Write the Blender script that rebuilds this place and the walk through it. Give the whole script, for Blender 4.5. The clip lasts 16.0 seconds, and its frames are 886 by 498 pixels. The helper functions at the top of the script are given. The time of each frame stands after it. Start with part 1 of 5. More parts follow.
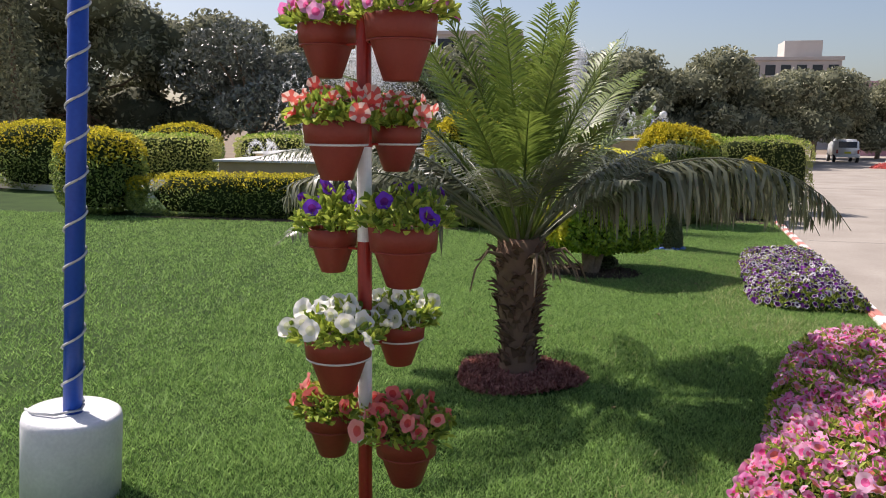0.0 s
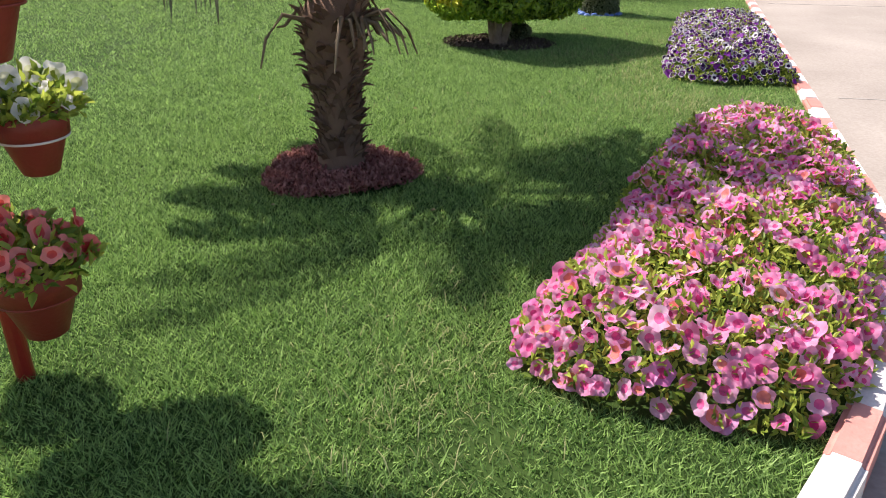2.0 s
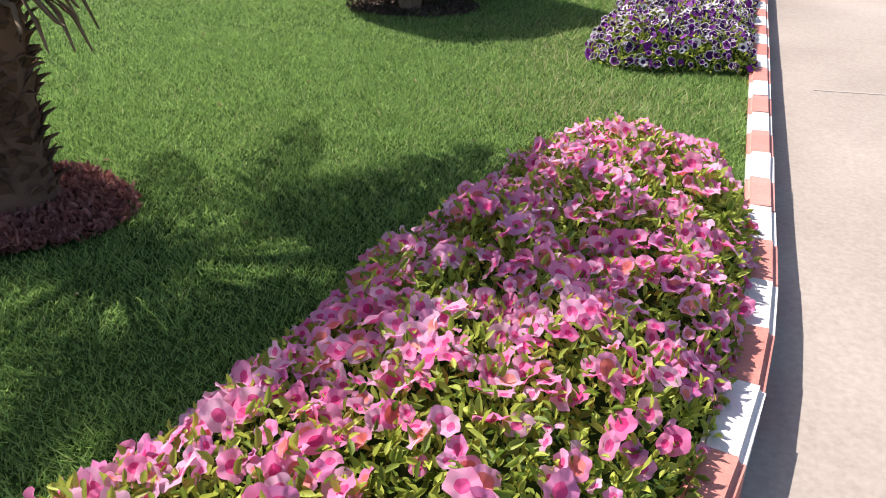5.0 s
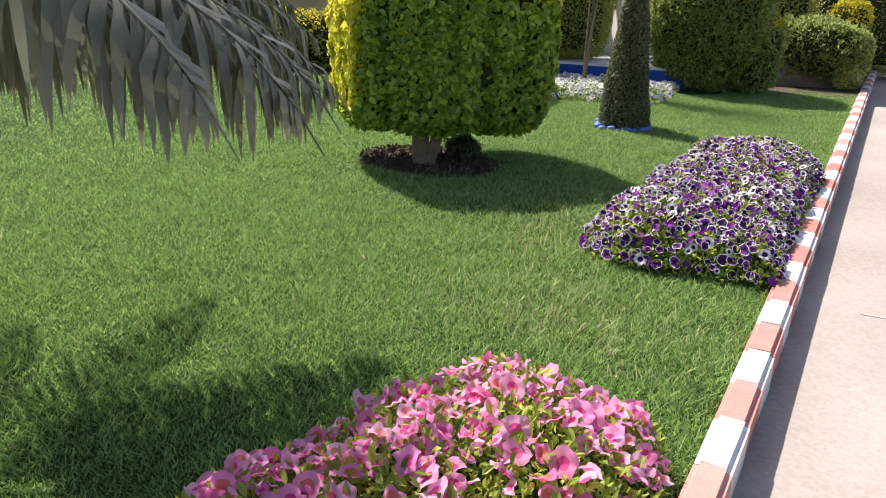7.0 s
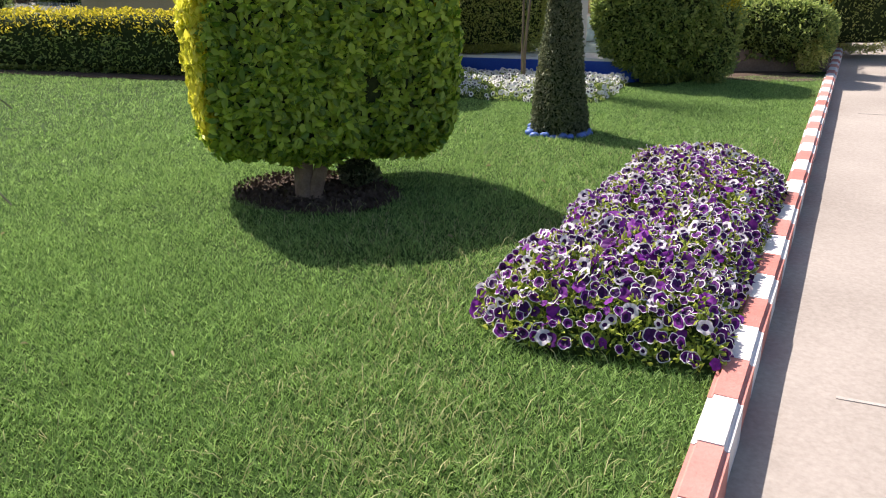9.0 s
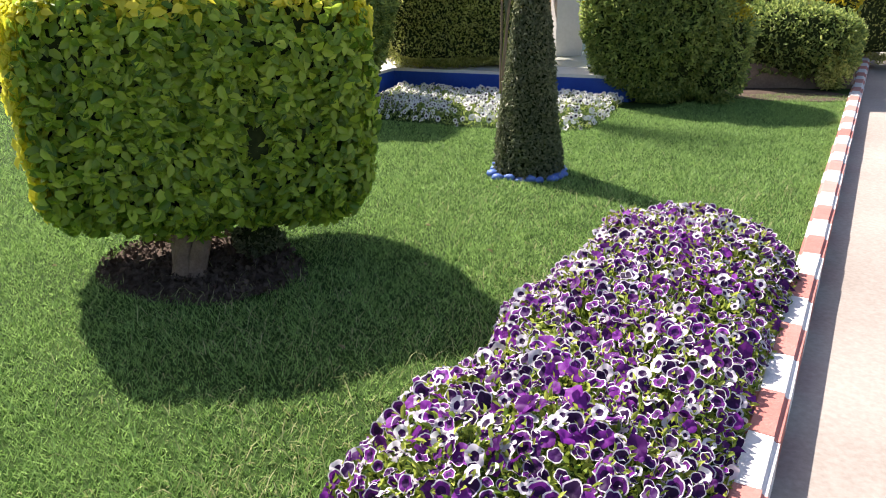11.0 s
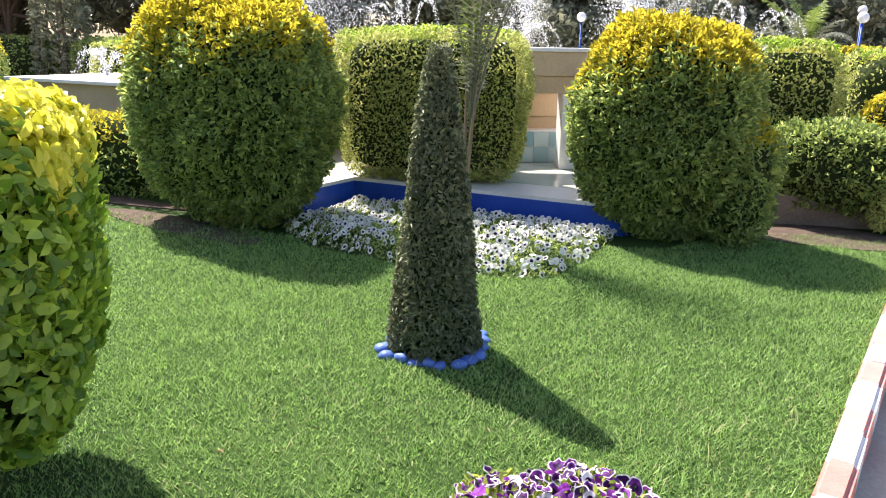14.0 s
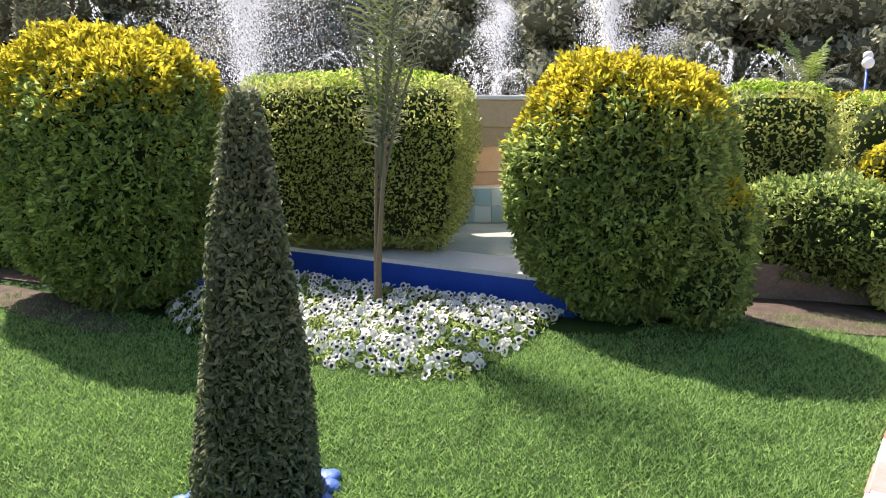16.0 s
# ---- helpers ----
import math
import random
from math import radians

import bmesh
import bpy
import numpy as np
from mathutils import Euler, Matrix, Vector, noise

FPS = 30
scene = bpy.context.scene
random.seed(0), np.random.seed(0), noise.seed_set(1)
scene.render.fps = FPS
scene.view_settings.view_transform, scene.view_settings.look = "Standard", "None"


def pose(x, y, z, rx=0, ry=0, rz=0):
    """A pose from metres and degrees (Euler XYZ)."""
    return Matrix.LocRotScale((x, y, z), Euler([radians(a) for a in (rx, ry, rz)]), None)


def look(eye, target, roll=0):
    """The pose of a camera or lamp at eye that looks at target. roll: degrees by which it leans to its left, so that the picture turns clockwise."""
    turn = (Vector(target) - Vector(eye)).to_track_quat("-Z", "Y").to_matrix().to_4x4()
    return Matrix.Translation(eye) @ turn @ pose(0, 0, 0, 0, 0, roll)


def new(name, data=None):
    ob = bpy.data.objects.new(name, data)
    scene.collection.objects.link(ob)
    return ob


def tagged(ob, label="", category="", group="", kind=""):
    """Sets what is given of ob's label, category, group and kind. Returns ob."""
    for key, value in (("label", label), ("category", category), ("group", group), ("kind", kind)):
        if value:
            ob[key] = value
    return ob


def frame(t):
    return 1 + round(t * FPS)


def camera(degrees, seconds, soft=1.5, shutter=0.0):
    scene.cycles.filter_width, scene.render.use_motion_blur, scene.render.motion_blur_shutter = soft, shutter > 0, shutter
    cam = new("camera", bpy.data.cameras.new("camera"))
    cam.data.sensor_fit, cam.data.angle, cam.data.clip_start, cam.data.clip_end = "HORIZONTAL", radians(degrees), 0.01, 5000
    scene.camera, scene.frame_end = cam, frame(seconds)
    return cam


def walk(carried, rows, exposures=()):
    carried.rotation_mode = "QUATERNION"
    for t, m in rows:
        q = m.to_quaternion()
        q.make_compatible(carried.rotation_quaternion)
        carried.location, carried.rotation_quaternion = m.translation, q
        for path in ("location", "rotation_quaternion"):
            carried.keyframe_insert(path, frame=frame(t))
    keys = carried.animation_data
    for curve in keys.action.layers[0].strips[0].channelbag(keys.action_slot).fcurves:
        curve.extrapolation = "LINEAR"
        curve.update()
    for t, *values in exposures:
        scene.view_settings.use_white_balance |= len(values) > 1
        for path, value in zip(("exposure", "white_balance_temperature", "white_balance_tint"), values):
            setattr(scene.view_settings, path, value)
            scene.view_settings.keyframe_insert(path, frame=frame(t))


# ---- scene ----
cam = camera(60.0, 16.0, soft=1.0)

PATH = [
    (0, (-1.994, -3.454, 1.774), (-2.573, -1.564, 1.467), 0.7),
    (0.5, (-1.924, -3.174, 1.716), (-2.517, -1.303, 1.331), 1.2),
    (1, (-1.716, -2.869, 1.624), (-2.278, -1.052, 1.005), 1.1),
    (1.5, (-1.409, -2.565, 1.626), (-1.96, -0.781, 0.908), -0.5),
    (2, (-1.246, -2.216, 1.561), (-1.738, -0.474, 0.71), -0.0),
    (2.5, (-1.102, -1.866, 1.563), (-1.534, -0.139, 0.651), 0.7),
    (3, (-0.876, -1.52, 1.535), (-1.32, 0.202, 0.621), 0.5),
    (3.2, (-0.785, -1.401, 1.536), (-1.237, 0.322, 0.627), 0.4),
    (5.5, (-0.261, -0.012, 1.452), (-0.894, 1.61, 0.468), -0.1),
    (6, (-0.174, 0.3, 1.487), (-0.842, 1.922, 0.525), 1.2),
    (6.5, (0.054, 0.629, 1.522), (-0.832, 2.261, 0.78), 0.4),
    (7, (0.182, 0.892, 1.535), (-0.736, 2.53, 0.845), 1.7),
    (7.5, (0.183, 1.238, 1.51), (-0.727, 2.875, 0.81), 1.0),
    (8, (0.186, 1.536, 1.498), (-0.708, 3.181, 0.794), 0.4),
    (8.5, (0.213, 1.886, 1.495), (-0.675, 3.537, 0.797), -0.6),
    (8.7, (0.19, 1.992, 1.508), (-0.678, 3.65, 0.801), -0.7),
    (11, (0.075, 3.512, 1.607), (-0.834, 5.14, 0.884), -1.0),
    (11.5, (0.098, 3.765, 1.659), (-0.837, 5.386, 0.954), -1.1),
    (12, (0.137, 4.136, 1.662), (-0.897, 5.713, 0.997), -0.6),
    (12.5, (0.217, 4.419, 1.688), (-0.857, 5.982, 1.052), -0.5),
    (13, (0.123, 4.767, 1.662), (-0.952, 6.352, 1.083), 1.3),
    (13.5, (0.123, 5.13, 1.662), (-0.951, 6.721, 1.103), 1.2),
    (14, (0.144, 5.539, 1.675), (-0.936, 7.139, 1.153), 1.0),
    (14.5, (0.068, 5.871, 1.669), (-1.03, 7.472, 1.187), 1.3),
    (15, (0.014, 6.239, 1.68), (-1.086, 7.844, 1.219), 1.3),
    (15.5, (0.111, 6.616, 1.682), (-1.023, 8.211, 1.268), 0.9),
    (16, (0.122, 6.947, 1.642), (-1.007, 8.549, 1.244), 0.4),
]

walk(cam, [(t, look(eye, target, roll)) for t, eye, target, roll in PATH],
     [(0.0, 0.32, 6600, 18), (0.6, 0.6, 6600, 18), (1.0, 0.85, 6600, 18), (1.5, 0.8, 6600, 18), (3.0, 0.57, 6600, 18), (5.5, 0.74, 6600, 18), (6.5, 0.85, 6600, 18), (7.5, 0.74, 6600, 18), (8.5, 0.70, 6600, 18), (11.0, 1.02, 6600, 18), (12.0, 1.2, 6500, 18), (13.0, 1.5, 6500, 18), (14.5, 1.38, 6500, 18), (16.0, 1.2, 6500, 18)])

# ---- light ----
SUN = Vector((-1.2, 0.47, 1.62)).normalized()
elev = math.asin(SUN.z)
world = bpy.data.worlds.new("world")
scene.world = world
world.use_nodes = True
wn = world.node_tree
sky = wn.nodes.new("ShaderNodeTexSky")
sky.sky_type = 'NISHITA'
sky.sun_disc = False
sky.sun_elevation = elev
sky.sun_rotation = math.atan2(SUN.x, SUN.y)
sky.air_density, sky.dust_density, sky.ozone_density = 1.0, 2.0, 1.5
wn.nodes["Background"].inputs[1].default_value = 0.10
wn.links.new(sky.outputs[0], wn.nodes["Background"].inputs[0])
sun = new("sun", bpy.data.lights.new("sun", 'SUN'))
sun.data.energy, sun.data.angle, sun.data.color = 4.8, radians(0.6), (1.0, 0.95, 0.87)
sun.matrix_world = look(SUN * 60, (0, 0, 0))


# ---- materials ----
def mat(name, c1, c2=None, rough=0.6, metal=0.0, scale=6.0, fine=60.0, bump=0.0, vary=0.0, translucent=0.0, spec=0.4, coat=0.0):
    """A surface of two colours mixed by noise at two scales, with relief; vary: change from piece to piece."""
    m = bpy.data.materials.new(name)
    m.use_nodes = True
    n, l = m.node_tree.nodes, m.node_tree.links
    b = n["Principled BSDF"]
    c2 = c2 or tuple(x * 0.75 for x in c1)
    geo = n.new("ShaderNodeTexCoord")
    t1, t2 = n.new("ShaderNodeTexNoise"), n.new("ShaderNodeTexNoise")
    t1.inputs["Scale"].default_value, t2.inputs["Scale"].default_value = scale, fine
    t1.inputs["Detail"].default_value, t2.inputs["Detail"].default_value = 4, 3
    for t in (t1, t2):
        l.new(geo.outputs["Object"], t.inputs["Vector"])
    add = n.new("ShaderNodeMath")
    add.operation = 'MULTIPLY_ADD'
    l.new(t1.outputs[0], add.inputs[0])
    add.inputs[1].default_value = 0.6
    mul = n.new("ShaderNodeMath")
    mul.operation = 'MULTIPLY'
    l.new(t2.outputs[0], mul.inputs[0])
    mul.inputs[1].default_value = 0.4
    l.new(mul.outputs[0], add.inputs[2])
    fac = add.outputs[0]
    if vary:
        oi, ge = n.new("ShaderNodeObjectInfo"), n.new("ShaderNodeNewGeometry")
        s1 = n.new("ShaderNodeMath")
        l.new(oi.outputs["Random"], s1.inputs[0])
        l.new(ge.outputs["Random Per Island"], s1.inputs[1])
        fr = n.new("ShaderNodeMath")
        fr.operation = 'FRACT'
        l.new(s1.outputs[0], fr.inputs[0])
        mx = n.new("ShaderNodeMix")
        mx.inputs[0].default_value = vary
        l.new(fac, mx.inputs[2])
        l.new(fr.outputs[0], mx.inputs[3])
        fac = mx.outputs[0]
    ramp = n.new("ShaderNodeValToRGB")
    ramp.color_ramp.elements[0].position, ramp.color_ramp.elements[1].position = (0.32, 0.68) if not vary else (0.12, 0.88)
    ramp.color_ramp.elements[0].color, ramp.color_ramp.elements[1].color = (*c1, 1), (*c2, 1)
    l.new(fac, ramp.inputs[0])
    l.new(ramp.outputs[0], b.inputs["Base Color"])
    b.inputs["Roughness"].default_value, b.inputs["Metallic"].default_value = rough, metal
    b.inputs["Specular IOR Level"].default_value = spec
    b.inputs["Coat Weight"].default_value = coat
    if bump:
        bp = n.new("ShaderNodeBump")
        bp.inputs["Strength"].default_value, bp.inputs["Distance"].default_value = bump, 0.01
        l.new(add.outputs[0], bp.inputs["Height"])
        l.new(bp.outputs[0], b.inputs["Normal"])
    if translucent:
        tr, sh = n.new("ShaderNodeBsdfTranslucent"), n.new("ShaderNodeMixShader")
        l.new(ramp.outputs[0], tr.inputs[0])
        sh.inputs[0].default_value = translucent
        l.new(b.outputs[0], sh.inputs[1])
        l.new(tr.outputs[0], sh.inputs[2])
        l.new(sh.outputs[0], n["Material Output"].inputs[0])
    return m


GRASS = mat("grass", (0.040, 0.115, 0.019), (0.455, 0.675, 0.205), 0.55, scale=4, fine=25, vary=0.72, translucent=0.45, spec=0.3)
# Very dark green: shade between the grass blades is put into the colour.
TURF = mat("turf", (0.016, 0.036, 0.008), (0.05, 0.09, 0.02), 0.9, scale=1.5, fine=120, bump=0.15, spec=0.1)
SOIL = mat("soil", (0.06, 0.043, 0.032), (0.14, 0.105, 0.08), 0.95, scale=9, fine=90, bump=1.0, spec=0.1)
EARTH = mat("earth", (0.20, 0.15, 0.11), (0.30, 0.25, 0.19), 0.95, scale=0.3, fine=8, bump=0.4, spec=0.1)
ROAD = mat("concrete_road", (0.28, 0.245, 0.208), (0.43, 0.385, 0.335), 0.92, scale=0.7, fine=45, bump=0.6, spec=0.2)
SEAM = mat("joint_filler", (0.36, 0.325, 0.285), (0.46, 0.42, 0.375), 0.9, scale=6, fine=60, bump=0.4)
KERB_WHITE = mat("white_kerb_paint", (0.50, 0.47, 0.44), (0.82, 0.80, 0.78), 0.7, scale=9, fine=70, bump=0.8, vary=0.3)
KERB_RED = mat("red_kerb_paint", (0.40, 0.115, 0.085), (0.66, 0.33, 0.28), 0.7, scale=7, fine=70, bump=0.8, vary=0.35)
TERRACOTTA = mat("painted_terracotta", (0.17, 0.024, 0.016), (0.25, 0.04, 0.026), 0.5, scale=9, fine=70, bump=0.3, vary=0.15)
RED_PAINT = mat("red_gloss_paint", (0.27, 0.018, 0.013), (0.36, 0.03, 0.02), 0.32, scale=8, fine=60, bump=0.1)
WHITE_PAINT = mat("white_paint", (0.68, 0.68, 0.68), (0.82, 0.82, 0.81), 0.5, scale=6, fine=40, bump=0.3)
BLUE_PAINT = mat("blue_paint", (0.008, 0.05, 0.33), (0.014, 0.08, 0.44), 0.45, scale=5, fine=50, bump=0.25)
GREY_BASE = mat("whitewashed_concrete", (0.60, 0.61, 0.62), (0.78, 0.78, 0.79), 0.8, scale=5, fine=60, bump=0.5)
WIRE = mat("pale_cable", (0.5, 0.5, 0.5), (0.62, 0.62, 0.6), 0.5)
# Filler inside tree crowns; its darker tone stands for the shade within.
TREE_CORE = mat("crown_shade_core", (0.07, 0.075, 0.045), (0.15, 0.155, 0.10), 0.8, scale=2, fine=14, bump=1.0, spec=0.1)
BARK = mat("bark", (0.16, 0.11, 0.075), (0.30, 0.22, 0.16), 0.9, scale=14, fine=90, bump=1.0, spec=0.1)
PALM_BARK = mat("palm_fibre", (0.09, 0.055, 0.038), (0.25, 0.16, 0.11), 0.95, scale=20, fine=120, bump=1.0, vary=0.5, spec=0.1)
PALM_DRY = mat("dry_palm", (0.16, 0.11, 0.065), (0.32, 0.24, 0.16), 0.85, scale=9, vary=0.3)
DRY_LEAF = mat("dry_leaf", (0.30, 0.22, 0.12), (0.55, 0.45, 0.28), 0.8, scale=9, vary=0.5, translucent=0.2)
PALM_GREEN = mat("palm_leaf", (0.10, 0.165, 0.03), (0.25, 0.32, 0.06), 0.42, scale=3, vary=0.5, translucent=0.4, spec=0.45)
PALM_GREY = mat("old_palm_leaf", (0.10, 0.115, 0.065), (0.26, 0.27, 0.17), 0.35, scale=3, vary=0.5, translucent=0.3, spec=0.6)
LEAF_BOX = mat("fig_leaf", (0.10, 0.22, 0.018), (0.52, 0.68, 0.08), 0.36, scale=3, vary=0.8, translucent=0.5, spec=0.5)
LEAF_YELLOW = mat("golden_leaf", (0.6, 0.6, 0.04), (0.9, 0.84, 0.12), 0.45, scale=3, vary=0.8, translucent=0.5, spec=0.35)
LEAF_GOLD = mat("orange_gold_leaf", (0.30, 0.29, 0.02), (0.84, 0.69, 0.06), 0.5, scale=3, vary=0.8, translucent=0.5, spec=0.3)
LEAF_DARK = mat("dark_leaf", (0.135, 0.22, 0.06), (0.5, 0.58, 0.165), 0.42, scale=3, vary=0.8, translucent=0.5, spec=0.4)
LEAF_HEDGE = mat("hedge_leaf", (0.28, 0.33, 0.08), (0.74, 0.74, 0.25), 0.42, scale=3, vary=0.8, translucent=0.5, spec=0.4)
LEAF_CONE = mat("cypress_leaf", (0.085, 0.11, 0.05), (0.29, 0.31, 0.17), 0.5, scale=5, vary=0.8, translucent=0.35, spec=0.3)
LEAF_BED = mat("bedding_leaf", (0.13, 0.22, 0.03), (0.56, 0.64, 0.11), 0.5, scale=4, vary=0.8, translucent=0.4, spec=0.3)
LEAF_RED = mat("red_ground_cover", (0.22, 0.075, 0.065), (0.52, 0.26, 0.22), 0.6, scale=5, vary=0.8, translucent=0.3, spec=0.3)
# Greyed and lightened, so distance haze is part of this leaf colour.
LEAF_TREE = mat("tree_leaf", (0.16, 0.17, 0.10), (0.43, 0.43, 0.28), 0.5, scale=0.5, vary=0.8, translucent=0.3, spec=0.3)
LEAF_PALE = mat("pale_tree_leaf", (0.10, 0.115, 0.085), (0.25, 0.26, 0.22), 0.4, scale=0.5, vary=0.9, translucent=0.1, spec=0.5)
# Near-black: the shade in the gaps between leaves is put into this colour.
CORE = mat("leaf_gap_shade", (0.016, 0.024, 0.009), (0.04, 0.055, 0.018), 0.95, scale=20, bump=0.5, spec=0.05)
STONE = mat("beige_stone", (0.42, 0.31, 0.19), (0.56, 0.43, 0.28), 0.75, scale=2.5, fine=40, bump=0.3)
MARBLE = mat("white_marble", (0.66, 0.64, 0.60), (0.80, 0.78, 0.75), 0.4, scale=2, fine=30, bump=0.1)
# Pale base: the bright reflection on the water is put into its colour.
WATER = mat("pool_water", (0.46, 0.48, 0.38), (0.62, 0.62, 0.52), 0.07, scale=2, fine=14, bump=0.3, spec=0.6)
TILE_BLUE = mat("blue_tile", (0.25, 0.45, 0.52), (0.55, 0.68, 0.70), 0.2, scale=3, vary=0.9)
SPRAY = mat("water_spray", (0.85, 0.87, 0.9), (0.95, 0.95, 0.95), 0.15, scale=3, translucent=0.5, spec=0.5)
LOW_WALL = mat("rough_low_wall", (0.14, 0.10, 0.075), (0.26, 0.19, 0.14), 0.9, scale=5, fine=40, bump=0.8)
PLASTER = mat("cream_plaster", (0.52, 0.47, 0.43), (0.62, 0.58, 0.54), 0.85, scale=0.6, fine=8, bump=0.1)
PINK_WALL = mat("pink_plaster", (0.45, 0.24, 0.30), (0.55, 0.32, 0.38), 0.85, scale=0.6, fine=8)
DARK_GLASS = mat("dark_window", (0.02, 0.025, 0.03), (0.05, 0.055, 0.06), 0.1)
VAN_PAINT = mat("white_van_paint", (0.72, 0.74, 0.75), (0.8, 0.8, 0.8), 0.25, scale=1, coat=0.5)
RUBBER = mat("rubber", (0.015, 0.015, 0.015), (0.03, 0.03, 0.03), 0.8)
STONE_BLUE = mat("blue_painted_stone", (0.05, 0.11, 0.36), (0.11, 0.21, 0.52), 0.5, scale=14, fine=60, bump=0.6, vary=0.4)
GLOBE = mat("white_globe", (0.8, 0.8, 0.78), (0.85, 0.85, 0.83), 0.2)


# ---- mesh helpers ----
rng = np.random.default_rng(7)


def raw_mesh(name, verts, tris, mats, index=None, smooth=False):
    """A mesh from arrays of points and triangles."""
    verts, tris = np.asarray(verts, np.float32), np.asarray(tris, np.int32)
    me = bpy.data.meshes.new(name)
    me.vertices.add(len(verts))
    me.vertices.foreach_set("co", verts.ravel())
    me.loops.add(tris.size)
    me.loops.foreach_set("vertex_index", tris.ravel())
    me.polygons.add(len(tris))
    k = tris.shape[1]
    me.polygons.foreach_set("loop_start", np.arange(0, tris.size, k, dtype=np.int32))
    if index is not None:
        me.polygons.foreach_set("material_index", np.asarray(index, np.int32))
    if smooth:
        me.polygons.foreach_set("use_smooth", np.ones(len(tris), bool))
    for m in mats:
        me.materials.append(m)
    me.update()
    me.validate()
    return me


def from_bm(name, bm, mats, smooth=False):
    me = bpy.data.meshes.new(name)
    bm.normal_update()
    bm.to_mesh(me)
    bm.free()
    for m in (mats if isinstance(mats, (list, tuple)) else [mats]):
        me.materials.append(m)
    if smooth:
        me.polygons.foreach_set("use_smooth", np.ones(len(me.polygons), bool))
    return me


def part(name, me, parent, label="", at=None, kind=""):
    """Links a mesh as one object under its thing."""
    ob = new(name, me)
    ob.parent = parent
    if at is not None:
        ob.matrix_local = at if isinstance(at, Matrix) else Matrix.Translation(at)
    return tagged(ob, label, kind=kind)


def thing(name, at, label, category, group="", kind="", turn=0):
    ob = new(name)
    ob.matrix_world = pose(*at, 0, 0, turn)
    ob.empty_display_size = 0.1
    return tagged(ob, label, category, group, kind)


def lathe(profile, n=24, close=True):
    """Points and faces of a turned shape from (radius, height) pairs."""
    bm = bmesh.new()
    rings = []
    for r, z in profile:
        rings.append([bm.verts.new((r * math.cos(2 * math.pi * i / n), r * math.sin(2 * math.pi * i / n), z)) for i in range(n)])
    for a, b in zip(rings, rings[1:]):
        for i in range(n):
            bm.faces.new((a[i], a[(i + 1) % n], b[(i + 1) % n], b[i]))
    if close:
        bm.faces.new(rings[0][::-1])
        bm.faces.new(rings[-1])
    return bm


def box(sx, sy, sz, bevel=0.0, z0=0.0):
    bm = bmesh.new()
    bmesh.ops.create_cube(bm, size=1)
    bmesh.ops.scale(bm, vec=(sx, sy, sz), verts=bm.verts)
    bmesh.ops.translate(bm, vec=(0, 0, sz / 2 + z0), verts=bm.verts)
    if bevel:
        bmesh.ops.bevel(bm, geom=bm.edges[:], offset=bevel, segments=2, affect='EDGES', profile=0.6)
    return bm


def prism(points, z0, z1, bevel=0.0):
    """An upright slab over an outline."""
    bm = bmesh.new()
    low = [bm.verts.new((x, y, z0)) for x, y in points]
    f = bm.faces.new(low)
    up = bmesh.ops.extrude_face_region(bm, geom=[f])
    bmesh.ops.translate(bm, vec=(0, 0, z1 - z0), verts=[v for v in up["geom"] if isinstance(v, bmesh.types.BMVert)])
    bmesh.ops.recalc_face_normals(bm, faces=bm.faces[:])
    if bevel:
        bmesh.ops.bevel(bm, geom=[e for e in bm.edges], offset=bevel, segments=2, affect='EDGES')
    return bm


def tube(path, radii, n=8):
    """A bent, tapered tube along points."""
    path = [Vector(p) for p in path]
    if not hasattr(radii, "__len__"):
        radii = [radii] * len(path)
    verts, quads = [], []
    for i, p in enumerate(path):
        d = (path[min(i + 1, len(path) - 1)] - path[max(i - 1, 0)]).normalized()
        a = d.orthogonal().normalized() if abs(d.z) < 0.9 else d.cross(Vector((1, 0, 0))).normalized()
        b = d.cross(a)
        for k in range(n):
            w = 2 * math.pi * k / n
            verts.append(p + (math.cos(w) * a + math.sin(w) * b) * float(radii[i]))
    for i in range(len(path) - 1):
        for k in range(n):
            quads.append((i * n + k, i * n + (k + 1) % n, (i + 1) * n + (k + 1) % n, (i + 1) * n + k))
    return np.array([tuple(v) for v in verts]), np.array(quads)


def unit(v):
    return v / np.maximum(np.linalg.norm(v, axis=-1, keepdims=True), 1e-9)


def leaves(points, normals, size, width=0.45, outward=0.5, droop=0.0, spread=0.45, fold=0.15, ovate=True):
    """Points and triangles of many folded leaves that grow at points and look along normals."""
    n = len(points)
    t = unit(np.cross(normals, rng.normal(size=(n, 3))))
    way = unit(t * (1 - outward) + normals * outward + np.array([0, 0, -droop]))
    face = unit(normals + spread * rng.normal(size=(n, 3)))
    side = unit(np.cross(way, face))
    face = np.cross(side, way)
    s = (size * rng.uniform(0.65, 1.3, n))[:, None]
    base = points
    tip = points + way * s
    i = np.arange(n)[:, None]
    if not ovate:
        mid = points + way * s * 0.45
        v = np.stack([base, mid + side * s * width / 2 + face * s * fold, tip, mid - side * s * width / 2 + face * s * fold], 1).reshape(-1, 3)
        return v, np.concatenate([i * 4 + [0, 1, 2], i * 4 + [0, 2, 3]], 1).reshape(-1, 3)
    tip = tip - face * s * fold
    low, high = points + way * s * 0.28, points + way * s * 0.68
    w1, w2 = side * s * width * 0.46, side * s * width * 0.42
    up = face * s * fold * 0.6
    v = np.stack([base, low + w1 + up, high + w2 + up, tip, high - w2 + up, low - w1 + up], 1).reshape(-1, 3)
    return v, np.concatenate([i * 6 + [0, 1, 2], i * 6 + [0, 2, 3], i * 6 + [0, 3, 4], i * 6 + [0, 4, 5]], 1).reshape(-1, 3)


